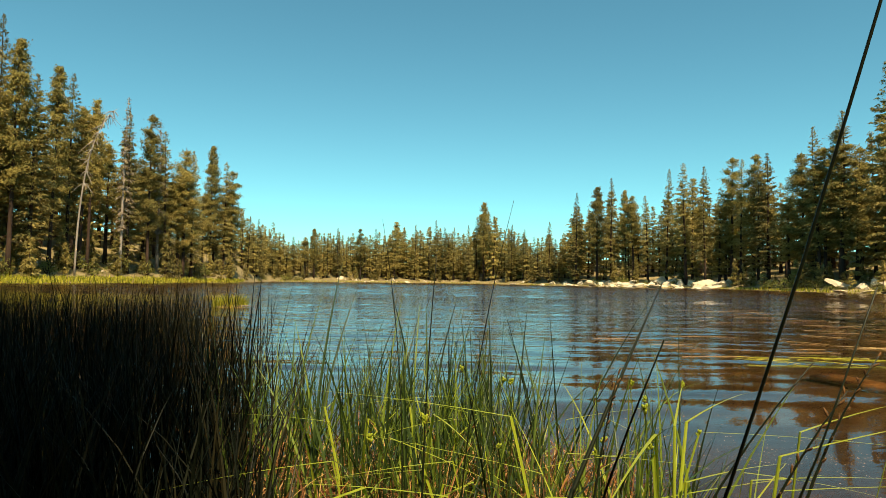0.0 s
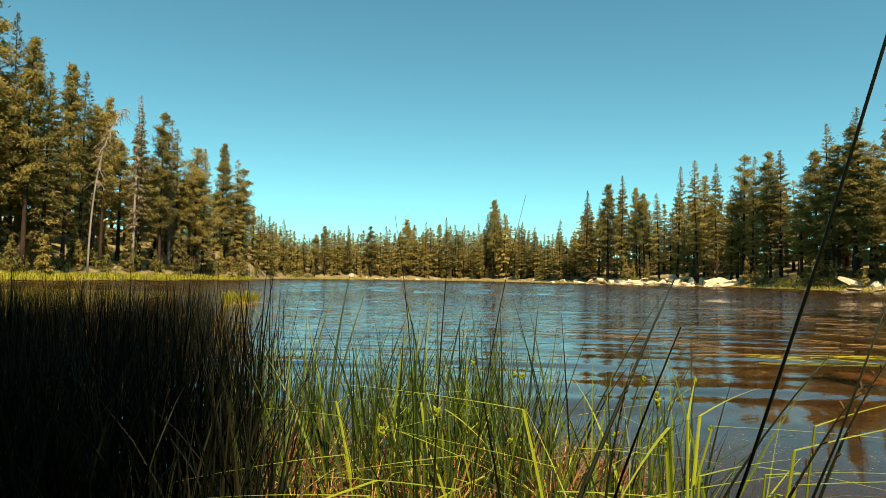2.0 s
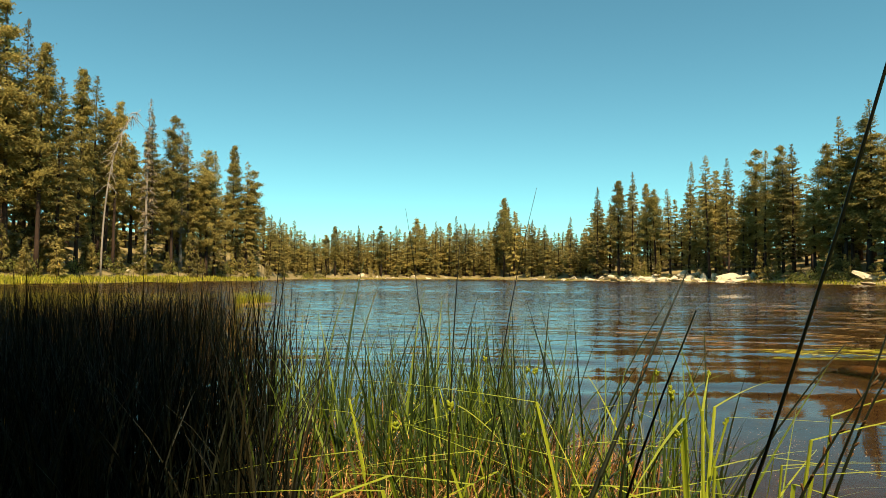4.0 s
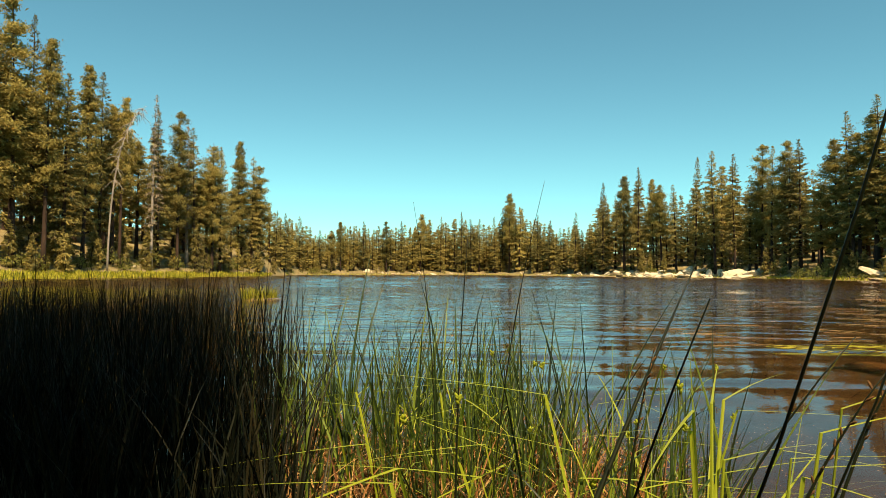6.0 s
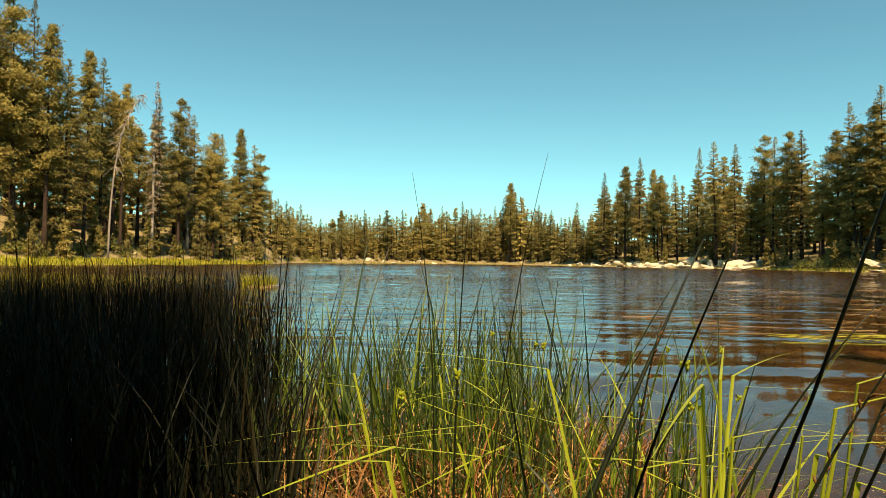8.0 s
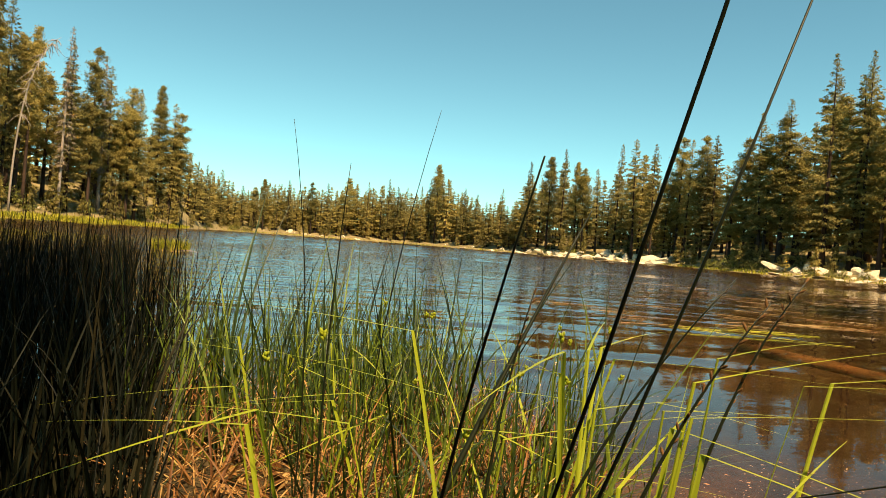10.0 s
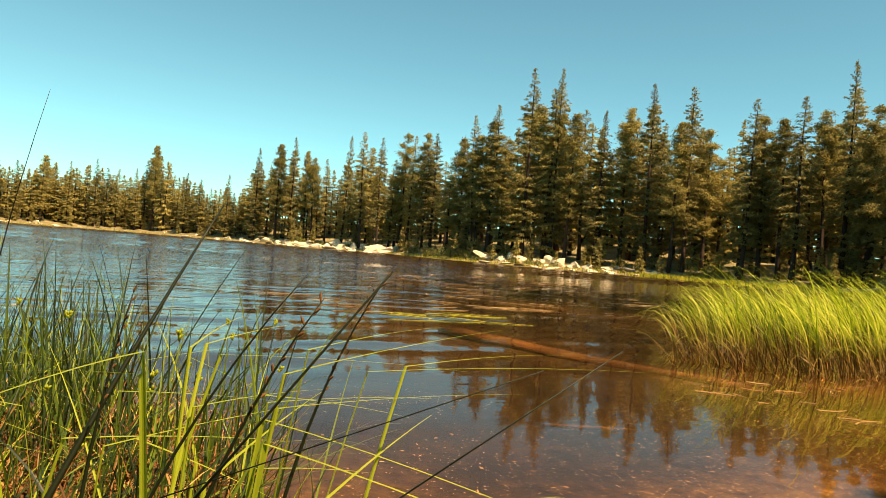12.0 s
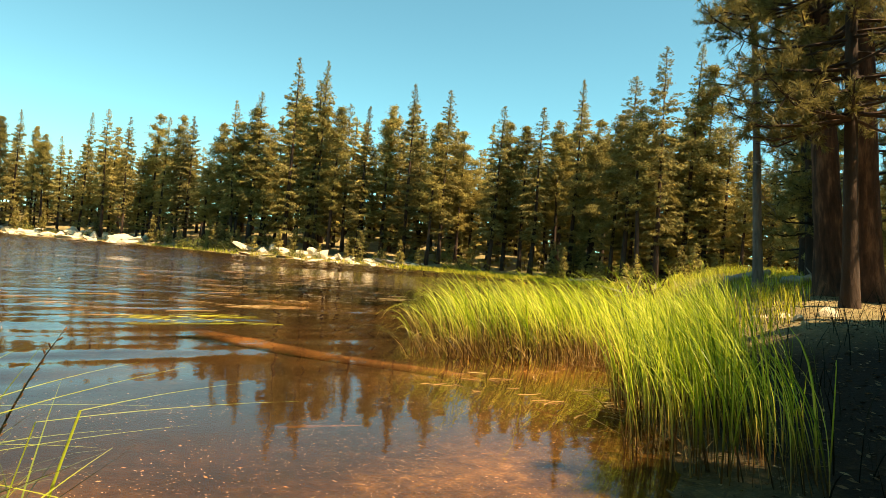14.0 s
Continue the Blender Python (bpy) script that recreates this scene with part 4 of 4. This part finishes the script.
def shrub(az, back, size):
    x, y = polar(az, shore(az) + back)
    ob = new("shrub")
    ob.matrix_world = Matrix.Translation((x, y, height(x, y))) @ Matrix.Rotation(dice.uniform(0, 6), 4, "Z") @ Matrix.Diagonal((size, size, size * dice.uniform(0.8, 1.2), 1))
    part("woody_base", TWIGS, ob)
    part("foliage", dice.choice(SHRUBS), ob)
    return tagged(ob, "yellow-green willow shrub on the lake shore", "shrub", "shrubs on the shore")


for az, back, size in [(25.5, 3, 1.3), (26.4, 4, 1.7), (27.3, 3.5, 1.4), (28.6, 4, 1.1), (33.8, 2.5, 1.0), (34.6, 2.8, 0.8), (32.4, 2.6, 0.8), (41.2, 6, 1.3), (42.6, 5, 1.1), (48, 3, 1.2), (47, 2.4, 0.9), (12.5, 5, 1.3),
                       (14.8, 6, 1.5), (18.8, 5, 1.4), (20.4, 5, 1.2), (-13, 2.5, 1.6), (-12, 2.5, 1.3), (-14.8, 3, 1.2), (16.6, 4.5, 1.2), (36, 3, 0.7), (39.5, 2.8, 0.6), (29.6, 3.5, 0.9), (-34.5, 8, 1.5), (-33, 6, 1.2), (-31.8, 9, 1.6), (-30.2, 7, 1.3), (-28.6, 10, 1.7), (-27.2, 7, 1.3), (-25.4, 9, 1.5), (-23.6, 8, 1.4), (-21.6, 9, 1.6), (-19.4, 8, 1.4)]:
    shrub(az, back, size)


# ---- islet, driftwood, logs and floating weed ----


def islet():
    x, y = -5.2, 16.5
    ob = new("islet")
    ob.matrix_world = Matrix.Translation((x, y, 0)) @ Matrix.Diagonal((0.75, 0.75, 0.95, 1))
    verts, faces = [], []
    for j in range(6):
        r, z = 0.12 + 0.09 * j, 0.10 - 0.035 * j
        for k in range(18):
            a = 2 * math.pi * k / 18
            q = r * (1 + 0.25 * noise.noise((math.cos(a) * 1.5, math.sin(a) * 1.5, j * 0.3)))
            verts.append((q * math.cos(a) * 1.15, q * math.sin(a) * 0.8, z + 0.02 * noise.noise((a, j, 0))))
    faces = [(j * 18 + k, (j + 1) * 18 + k, (j + 1) * 18 + (k + 1) % 18, j * 18 + (k + 1) % 18) for j in range(5) for k in range(18)] + [tuple(range(18))]
    part("mound", mesh_of("mound", verts, faces, SOIL, True), ob)
    rng = np.random.default_rng(21)
    n = 520
    a, r = rng.uniform(0, 6.28, n), 0.5 * np.sqrt(rng.uniform(0, 1, n))
    base = np.stack([r * np.cos(a) * 1.15, r * np.sin(a) * 0.8, 0.06 - 0.1 * r], 1)
    part("grass_tuft", mesh_of("grass_tuft", *blades(rng, base, a + rng.normal(0, 0.8, n), rng.uniform(0.16, 0.42, n), rng.uniform(0.012, 0.022, n), rng.uniform(0, 0.6, n), rng.uniform(0.2, 1.4, n), 3), BRIGHT), ob)
    part("stick", mesh_of("stick", *tube([(0.3, -0.2, 0.03), (0.62, -0.25, 0.05), (0.95, -0.3, 0.01)], [0.02, 0.016, 0.008], 5), GREY_WOOD), ob)
    return tagged(ob, "small grassy islet of mud and roots in the lake", "islet")


islet()


def log(name, label, a, b, r, mat, seed, stubs=4):
    rng = random.Random(seed)
    a, b = Vector(a), Vector(b)
    pts = [a.lerp(b, k / 7) + Vector((rng.uniform(-r, r), rng.uniform(-r, r), rng.uniform(-r, r))) * 0.35 for k in range(8)]
    pieces = [tube(pts, [r * (1 - 0.05 * k) * rng.uniform(0.9, 1.1) for k in range(8)], 9)]
    for _ in range(stubs):
        p = a.lerp(b, rng.uniform(0.15, 0.9))
        pieces.append(tube([p, p + Vector((rng.uniform(-1, 1), rng.uniform(-1, 1), rng.uniform(0.2, 1))) * r * 2.5], [r * 0.25, r * 0.1], 5))
    return tagged(part(name, mesh_of(name, *join(*pieces), mat, True)), label, "log")


def on_bank(az, r, up=0.0):
    x, y = polar(az, r)
    return (x, y, height(x, y) + up)


log("sunken_log", "long brown log lying under the shallow water", (3.1, 5.6, -0.23), (3.95, 2.3, -0.20), 0.17, WET_WOOD, 1, 0)
log("sunken_log", "slim dark sunken branch under the shallow water", (1.9, 2.5, -0.16), (3.1, 1.9, -0.12), 0.022, WET_WOOD, 2, 6)
log("fallen_log", "bleached fallen log on the grassy bank", on_bank(69.5, 21, 0.12), on_bank(72.5, 20, 0.2), 0.11, GREY_WOOD, 3)
log("fallen_log", "bleached fallen log on the grassy bank", on_bank(73.5, 18, 0.1), on_bank(76, 17, 0.25), 0.10, GREY_WOOD, 4)
log("fallen_log", "bleached fallen log at the forest edge", on_bank(57, 63, 0.2), on_bank(59.5, 62, 0.4), 0.16, GREY_WOOD, 5)
log("fallen_log", "bleached fallen log at the forest edge", on_bank(40.5, 84, 0.3), on_bank(43.5, 79, 0.15), 0.2, GREY_WOOD, 6)


def root_pile():
    """A tangle of bleached roots and sticks."""
    rng = random.Random(31)
    x, y, z = on_bank(63.4, 29)
    ob = new("driftwood_pile")
    ob.matrix_world = Matrix.Translation((x, y, max(z, 0.1))) @ Matrix.Diagonal((1.5, 1.5, 0.95, 1))
    for k in range(46):
        a, e = rng.uniform(0, 6.28), rng.uniform(0.15, 1.3)
        s = Vector((rng.gauss(0, 0.4), rng.gauss(0, 0.4), 0.0))
        d = Vector((math.cos(a) * math.cos(e), math.sin(a) * math.cos(e), math.sin(e)))
        ln = rng.uniform(0.5, 1.2)
        pts = [s, s + d * ln * 0.5 + Vector((rng.uniform(-0.1, 0.1), rng.uniform(-0.1, 0.1), 0.05)), s + d * ln]
        part("stick", mesh_of("stick", *tube(pts, [0.04, 0.03, 0.008], 5), RED_BARK if k % 3 else GREY_WOOD), ob)
    return tagged(ob, "tangled heap of brown roots and sticks", "driftwood")


root_pile()


def floating(seed, n, x0, x1, y0, y1, head, long, mat, label):
    """Grass blades lying on the water."""
    rng = np.random.default_rng(seed)
    verts, faces = [], []
    for _ in range(n):
        x, y, a, ln, w = rng.uniform(x0, x1), rng.uniform(y0, y1), rng.normal(head, 0.4 if long[0] > 0.1 else 1.2), rng.uniform(*long), rng.uniform(0.0018, 0.0045) * (1 + 0.03 * (y0 + y1))
        k = len(verts)
        for j in range(7):
            s = j / 6
            px, py = x + math.cos(a) * ln * (s - 0.5), y + math.sin(a) * ln * (s - 0.5) + 0.14 * ln * math.sin(s * 3 + a * 9)
            q = w * (1 - s ** 2) + 0.0008
            zz = wave(px, py) + 0.004
            for o in (-1, 1):
                verts.append((px - math.sin(a) * q * o, py + math.cos(a) * q * o, zz + (0.003 if o > 0 else 0)))
        faces += [(k + 2 * j, k + 2 * j + 1, k + 2 * j + 3, k + 2 * j + 2) for j in range(6)]
    return tagged(part("floating_grass", mesh_of("floating_grass", verts, faces, mat)), label, "grass", kind="stuff")


floating(41, 16, 2.5, 3.9, 6.0, 6.7, -0.3, (0.35, 0.8), BRIGHT, "long yellow-green grass blades floating on the water")
floating(42, 26, 1.6, 6.4, 6.6, 9.5, -0.25, (0.3, 0.9), STRAW, "straw-coloured grass blades floating on the water")
floating(43, 60, 5.5, 17.0, 9.5, 20.0, -0.3, (0.5, 1.5), STRAW, "mats of grass floating off the far shore")
floating(44, 60, 3.2, 5.4, 1.7, 3.0, -0.4, (0.05, 0.22), STRAW, "short bits of straw drifting by the bank")


# ---- single stems and tufts near the viewer ----


def stem(pts, r, label="sedge stem leaning over the water, shade put into its dark green", head=False, mat=SHADED_STEM, seed=0, grain=SEED):
    """One culm: a slim tapered stalk along a curve, some with a seed head."""
    ob = new("sedge_plant")
    base = Vector(pts[0])
    ob.matrix_world = Matrix.Translation(base)
    a, b, c = (Vector(p) - base for p in pts)
    path = [a * (1 - s) ** 2 + b * 2 * s * (1 - s) + c * s * s for s in [k / 10 for k in range(11)]]
    stalk = part("stalk", mesh_of("stalk", *tube(path, [r * (1 - 0.8 * (k / 10) ** 1.5) for k in range(11)], 6), mat, True), ob)
    if head:
        rng = random.Random(seed)
        lo, count, length, thick = (6.2, 13, 0.0016, 0.0011) if grain is SEED else (9.65, 9, 0.0014, 0.0022)
        for q in range(count):
            k = min(9.9, lo + (9.9 - lo) * q / (count - 1))
            p = path[int(k)].lerp(path[int(k) + 1], k % 1)
            d = ((path[10] - path[8]).normalized() + Vector((rng.uniform(-0.9, 0.9), rng.uniform(-0.9, 0.9), rng.uniform(-0.2, 0.5)))).normalized()
            part("spikelet", mesh_of("spikelet", *tube([p + d * length * j for j in range(7)], [0.0004 + thick * math.sin(math.pi * (j + 0.3) / 7) * rng.uniform(0.8, 1.1) for j in range(7)], 6), grain, True), stalk, "brown seed spikelet" if grain is SEED else "yellow-green seed pod")
    return tagged(ob, label, "sedge", "single stems near the viewer")


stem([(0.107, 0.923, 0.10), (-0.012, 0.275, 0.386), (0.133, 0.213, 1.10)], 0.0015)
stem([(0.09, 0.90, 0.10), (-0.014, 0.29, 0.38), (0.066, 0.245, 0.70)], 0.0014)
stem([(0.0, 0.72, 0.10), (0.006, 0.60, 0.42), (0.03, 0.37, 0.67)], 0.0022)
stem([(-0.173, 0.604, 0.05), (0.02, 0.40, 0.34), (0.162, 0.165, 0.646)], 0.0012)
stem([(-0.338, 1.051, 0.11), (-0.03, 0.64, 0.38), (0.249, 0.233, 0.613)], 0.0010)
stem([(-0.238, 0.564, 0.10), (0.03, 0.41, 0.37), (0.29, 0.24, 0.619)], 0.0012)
stem([(0.16, 0.74, 0.15), (0.20, 0.72, 0.42), (0.30, 0.66, 0.60)], 0.0030, "sedge stem with a brown seed head", True, SHADED_STEM, 1)
stem([(0.30, 0.86, 0.15), (0.33, 0.84, 0.46), (0.42, 0.80, 0.62)], 0.0030, "sedge stem with a brown seed head", True, SHADED_STEM, 2)
stem([(0.10, 0.95, 0.15), (0.11, 0.95, 0.40), (0.15, 0.93, 0.58)], 0.0030, "sedge stem with a brown seed head", True, SHADED_STEM, 3)
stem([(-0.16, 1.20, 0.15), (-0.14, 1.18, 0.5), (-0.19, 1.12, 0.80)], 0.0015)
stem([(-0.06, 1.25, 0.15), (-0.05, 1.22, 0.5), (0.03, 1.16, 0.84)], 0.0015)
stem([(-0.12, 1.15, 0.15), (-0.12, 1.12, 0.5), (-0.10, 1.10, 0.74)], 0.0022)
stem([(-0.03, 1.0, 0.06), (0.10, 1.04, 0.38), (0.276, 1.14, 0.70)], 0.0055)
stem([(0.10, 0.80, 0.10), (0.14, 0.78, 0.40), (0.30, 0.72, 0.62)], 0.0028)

# flowering stems with pale green pods among the tufts
pods = random.Random(91)
for k in range(17):
    x, y = polar(pods.uniform(-11, 17), pods.uniform(1.0, 1.9))
    z, lean = pods.uniform(0.30, 0.52), pods.uniform(-0.06, 0.12)
    stem([(x, y, 0.05), (x + lean * 0.3, y - 0.02, z * 0.6), (x + lean, y - 0.03, z)], 0.0013, "slim sedge stem with yellow-green seed pods", True, BLADE, 30 + k, LIME)


def blade_set(seed, n, tall, wide, lean, bend, mat=BLADE):
    out = []
    for k in range(n):
        rng = np.random.default_rng(seed + k)
        one = np.array([1.0])
        v, f = blades(rng, np.zeros((1, 3)), np.zeros(1), one * rng.uniform(*tall), one * rng.uniform(*wide), one * rng.uniform(*lean), one * rng.uniform(*bend), 8)
        out.append(mesh_of("blade", v, f, mat))
    return out


UPRIGHT = blade_set(200, 14, (0.42, 0.72), (0.006, 0.013), (0.0, 0.36), (0.0, 0.7))
ARCHING = blade_set(230, 12, (0.45, 0.80), (0.006, 0.011), (0.15, 0.6), (0.8, 2.3))


LIMES = blade_set(280, 12, (0.42, 0.70), (0.005, 0.009), (0.2, 0.9), (0.3, 1.2), LIME)
FALLEN = blade_set(260, 8, (0.45, 0.75), (0.007, 0.013), (0.7, 1.15), (0.2, 1.0))


def tuft(x, y, n, spread, seed, scale=1.0, arching=0.3, head=0.0, turn=3.0, fallen=0.06, lime=0.05):
    rng = random.Random(seed)
    ob = new("sedge_tuft")
    ob.matrix_world = Matrix.Translation((x, y, max(height(x, y), -0.1) - 0.02))
    for _ in range(n):
        a = rng.uniform(0, 6.28)
        r = spread * math.sqrt(rng.random())
        b = part("blade", rng.choice(LIMES if rng.random() < lime else FALLEN if rng.random() < fallen else ARCHING if rng.random() < arching else UPRIGHT), ob)
        k = scale * rng.uniform(0.5, 1.08)
        b.matrix_basis = Matrix.Translation((r * math.cos(a), r * math.sin(a), 0)) @ Matrix.Rotation(rng.gauss(head, turn), 4, "Z") @ Matrix.Diagonal((k, k, k, 1))
    return tagged(ob, "tuft of sunlit green sedge at the water's edge", "sedge", "sedge tufts at the water's edge")


# dense upright tufts, then sparse arching ones towards open water
place = random.Random(77)
for k in range(34):
    az, r = place.uniform(-16, 4), place.uniform(1.9, 3.4)
    x, y = polar(az, r)
    tuft(x, y, 33, 0.18, 500 + k, place.uniform(0.75, 1.06), 0.14, 0, 3, 0.05, 0.04)
for k in range(17):
    az, r = place.uniform(1, 17), place.uniform(1.2, 2.4)
    x, y = polar(az, r)
    tuft(x, y, 13, 0.14, 600 + k, place.uniform(0.7, 0.95), 0.35, -0.3, 1.6, 0.12, 0.12)
for k in range(20):
    az, r = place.uniform(-6, 16), place.uniform(1.15, 1.8)
    x, y = polar(az, r)
    tuft(x, y, 9, 0.10, 700 + k, place.uniform(0.7, 0.95), 0.3, -0.1, 2.0, 0.15, 0.12)

# blades that have folded over and lie nearly level among the others
FOLDED = []
for k in range(12):
    rng = np.random.default_rng(330 + k)
    one = np.array([1.0])
    FOLDED.append(mesh_of("blade", *blades(rng, np.zeros((1, 3)), np.zeros(1), one * rng.uniform(0.45, 0.80), one * rng.uniform(0.006, 0.010), one * rng.uniform(0.0, 0.45), one * rng.uniform(0.9, 1.7), 10, 0.35, 1.0, rng.uniform(0.3, 0.6)), LIME))
for k in range(13):
    az = place.uniform(-9, 17)
    x, y = polar(az, place.uniform(1.2 if az > 4 else 1.6, 2.3))
    ob = new("sedge_tuft")
    ob.matrix_world = Matrix.Translation((x, y, max(height(x, y), -0.1) - 0.02))
    for _ in range(2):
        size = place.uniform(0.7, 1.1)
        part("blade", place.choice(FOLDED), ob, m=Matrix.Translation((place.gauss(0, 0.04), place.gauss(0, 0.04), 0)) @ Matrix.Rotation(place.uniform(0, 6.28), 4, "Z") @ Matrix.Diagonal((size, size, size, 1)))
    tagged(ob, "lime-green sedge blades folded over among the tufts", "sedge", "sedge tufts at the water's edge")

# a few broad ones folded over in front of the tufts
LEVEL = []
for k in range(8):
    rng = np.random.default_rng(390 + k)
    one = np.array([1.0])
    LEVEL.append(mesh_of("blade", *blades(rng, np.zeros((1, 3)), np.zeros(1), one * rng.uniform(0.56, 0.74), one * rng.uniform(0.008, 0.012), one * rng.uniform(0.0, 0.25), one * rng.uniform(1.15, 1.75), 12, 0.35, 1.0, rng.uniform(0.42, 0.52)), LIME))
for k in range(6):
    x, y = polar(-5 + 2.6 * k + place.uniform(-0.8, 0.8), place.uniform(1.15, 1.45))
    ob = new("sedge_tuft")
    ob.matrix_world = Matrix.Translation((x - 0.09, y, max(height(x, y), -0.1) - 0.02))
    for _ in range(2):
        part("blade", place.choice(LEVEL), ob, m=Matrix.Translation((place.gauss(0, 0.04), place.gauss(0, 0.04), 0)) @ Matrix.Rotation(place.choice((0.0, 3.1)) + place.gauss(0, 0.5), 4, "Z"))
    tagged(ob, "broad lime-green sedge blades folded over level", "sedge", "sedge tufts at the water's edge")

# long thin blades reaching out over the shallow water
REACHING = []
for k in range(14):
    rng = np.random.default_rng(360 + k)
    one = np.array([1.0])
    REACHING.append(mesh_of("blade", *blades(rng, np.zeros((1, 3)), np.zeros(1), one * rng.uniform(0.66, 0.84), one * rng.uniform(0.0040, 0.0066), one * rng.uniform(0.0, 0.25), one * rng.uniform(1.15, 1.75), 12, 0.35, 1.0, rng.uniform(0.48, 0.58)), LIME))
for k in range(7):
    x, y = polar(place.uniform(8, 24), place.uniform(0.72, 1.0))
    ob = new("sedge_tuft")
    ob.matrix_world = Matrix.Translation((x - 0.09, y, max(height(x, y), -0.1) - 0.02))
    for _ in range(3):
        m = Matrix.Translation((place.gauss(0, 0.04), place.gauss(0, 0.04), 0)) @ Matrix.Rotation(place.choice((0.2, 0.2, 3.2)) + place.gauss(0, 0.6), 4, "Z")
        part("blade", place.choice(REACHING), ob, m=m)
    tagged(ob, "thin lime-green sedge blades bent over the shallow water", "sedge", "sedge tufts at the water's edge")


def litter(name, label, seed, n, inside, box, size, mat, lift, sink=False):
    """Small bits of leaf, bark and straw lying about, each a bent sliver."""
    rng = np.random.default_rng(seed)
    verts, faces = [], []
    while len(faces) < 2 * n:
        x, y = rng.uniform(box[0], box[1]), rng.uniform(box[2], box[3])
        border = min(x - box[0], box[1] - x, y - box[2], box[3] - y)
        if not inside(x, y) or border < rng.uniform(0, 0.6) + 0.4 * noise.noise((x, y, 9)):
            continue
        z, a, q = height(x, y) + lift, rng.uniform(0, 6.28), rng.uniform(*size)
        c, d, w = math.cos(a) * q, math.sin(a) * q, rng.uniform(0.15, 0.5)
        k = len(verts)
        verts += [(x - c, y - d, z), (x + d * w, y - c * w, z + q * 0.3), (x + c, y + d, z + q * rng.uniform(0, 0.5)), (x - d * w, y + c * w, z)]
        faces += [(k, k + 1, k + 2), (k, k + 2, k + 3)]
    return tagged(part(name, mesh_of(name, verts, faces, mat)), label, "litter", kind="stuff")


litter("lake_litter", "pale flecks of straw and leaf on the lake bed", 51, 900, lambda x, y: -0.5 < height(x, y) < -0.02, (0.4, 5.5, 0.6, 4.5), (0.004, 0.012), STRAW, 0.004)
litter("lake_gravel", "pale grains of gravel strewn over the lake bed", 55, 5000, lambda x, y: -0.4 < height(x, y) < -0.01 and noise.noise((x * 0.9, y * 0.9, 8)) > -0.15, (0.5, 4.6, 0.6, 3.6), (0.002, 0.0055), SAND, 0.003)
litter("bank_litter", "dry twigs, needles and leaves on the near bank", 52, 15000, lambda x, y: height(x, y) > 0, (1.2, 14, -1.5, 5.0), (0.006, 0.026), LITTER, 0.004)
litter("bank_litter", "dark wet leaf litter among the sedge", 53, 900, lambda x, y: height(x, y) > 0 and bearing(x, y) > -14 + 6 * noise.noise((x * 3, y * 3, 5)), (-0.7, 1.2, 0.9, 2.6), (0.01, 0.05), RUSSET, 0.005)
# these stalks take the same shade-darkened colour as the reeds
stand("bank_weeds", "sparse stalks on the shaded bank, shade put into their colour", "grass", 54, 420, lambda x, y: y < lerp(BANK, x) - 0.4, (2.6, 9, -0.6, 3.0), (0.15, 0.5), (0.004, 0.009), 2.2, 1.6, (0.0, 0.4), (0.1, 1.2), SHADED_REED, 5)
litter("bank_litter", "needles and leaf bits on the ground behind the sedge", 56, 6000, lambda x, y: height(x, y) > 0.02, (-9, 9, -8, 0.9), (0.008, 0.035), LITTER, 0.004)
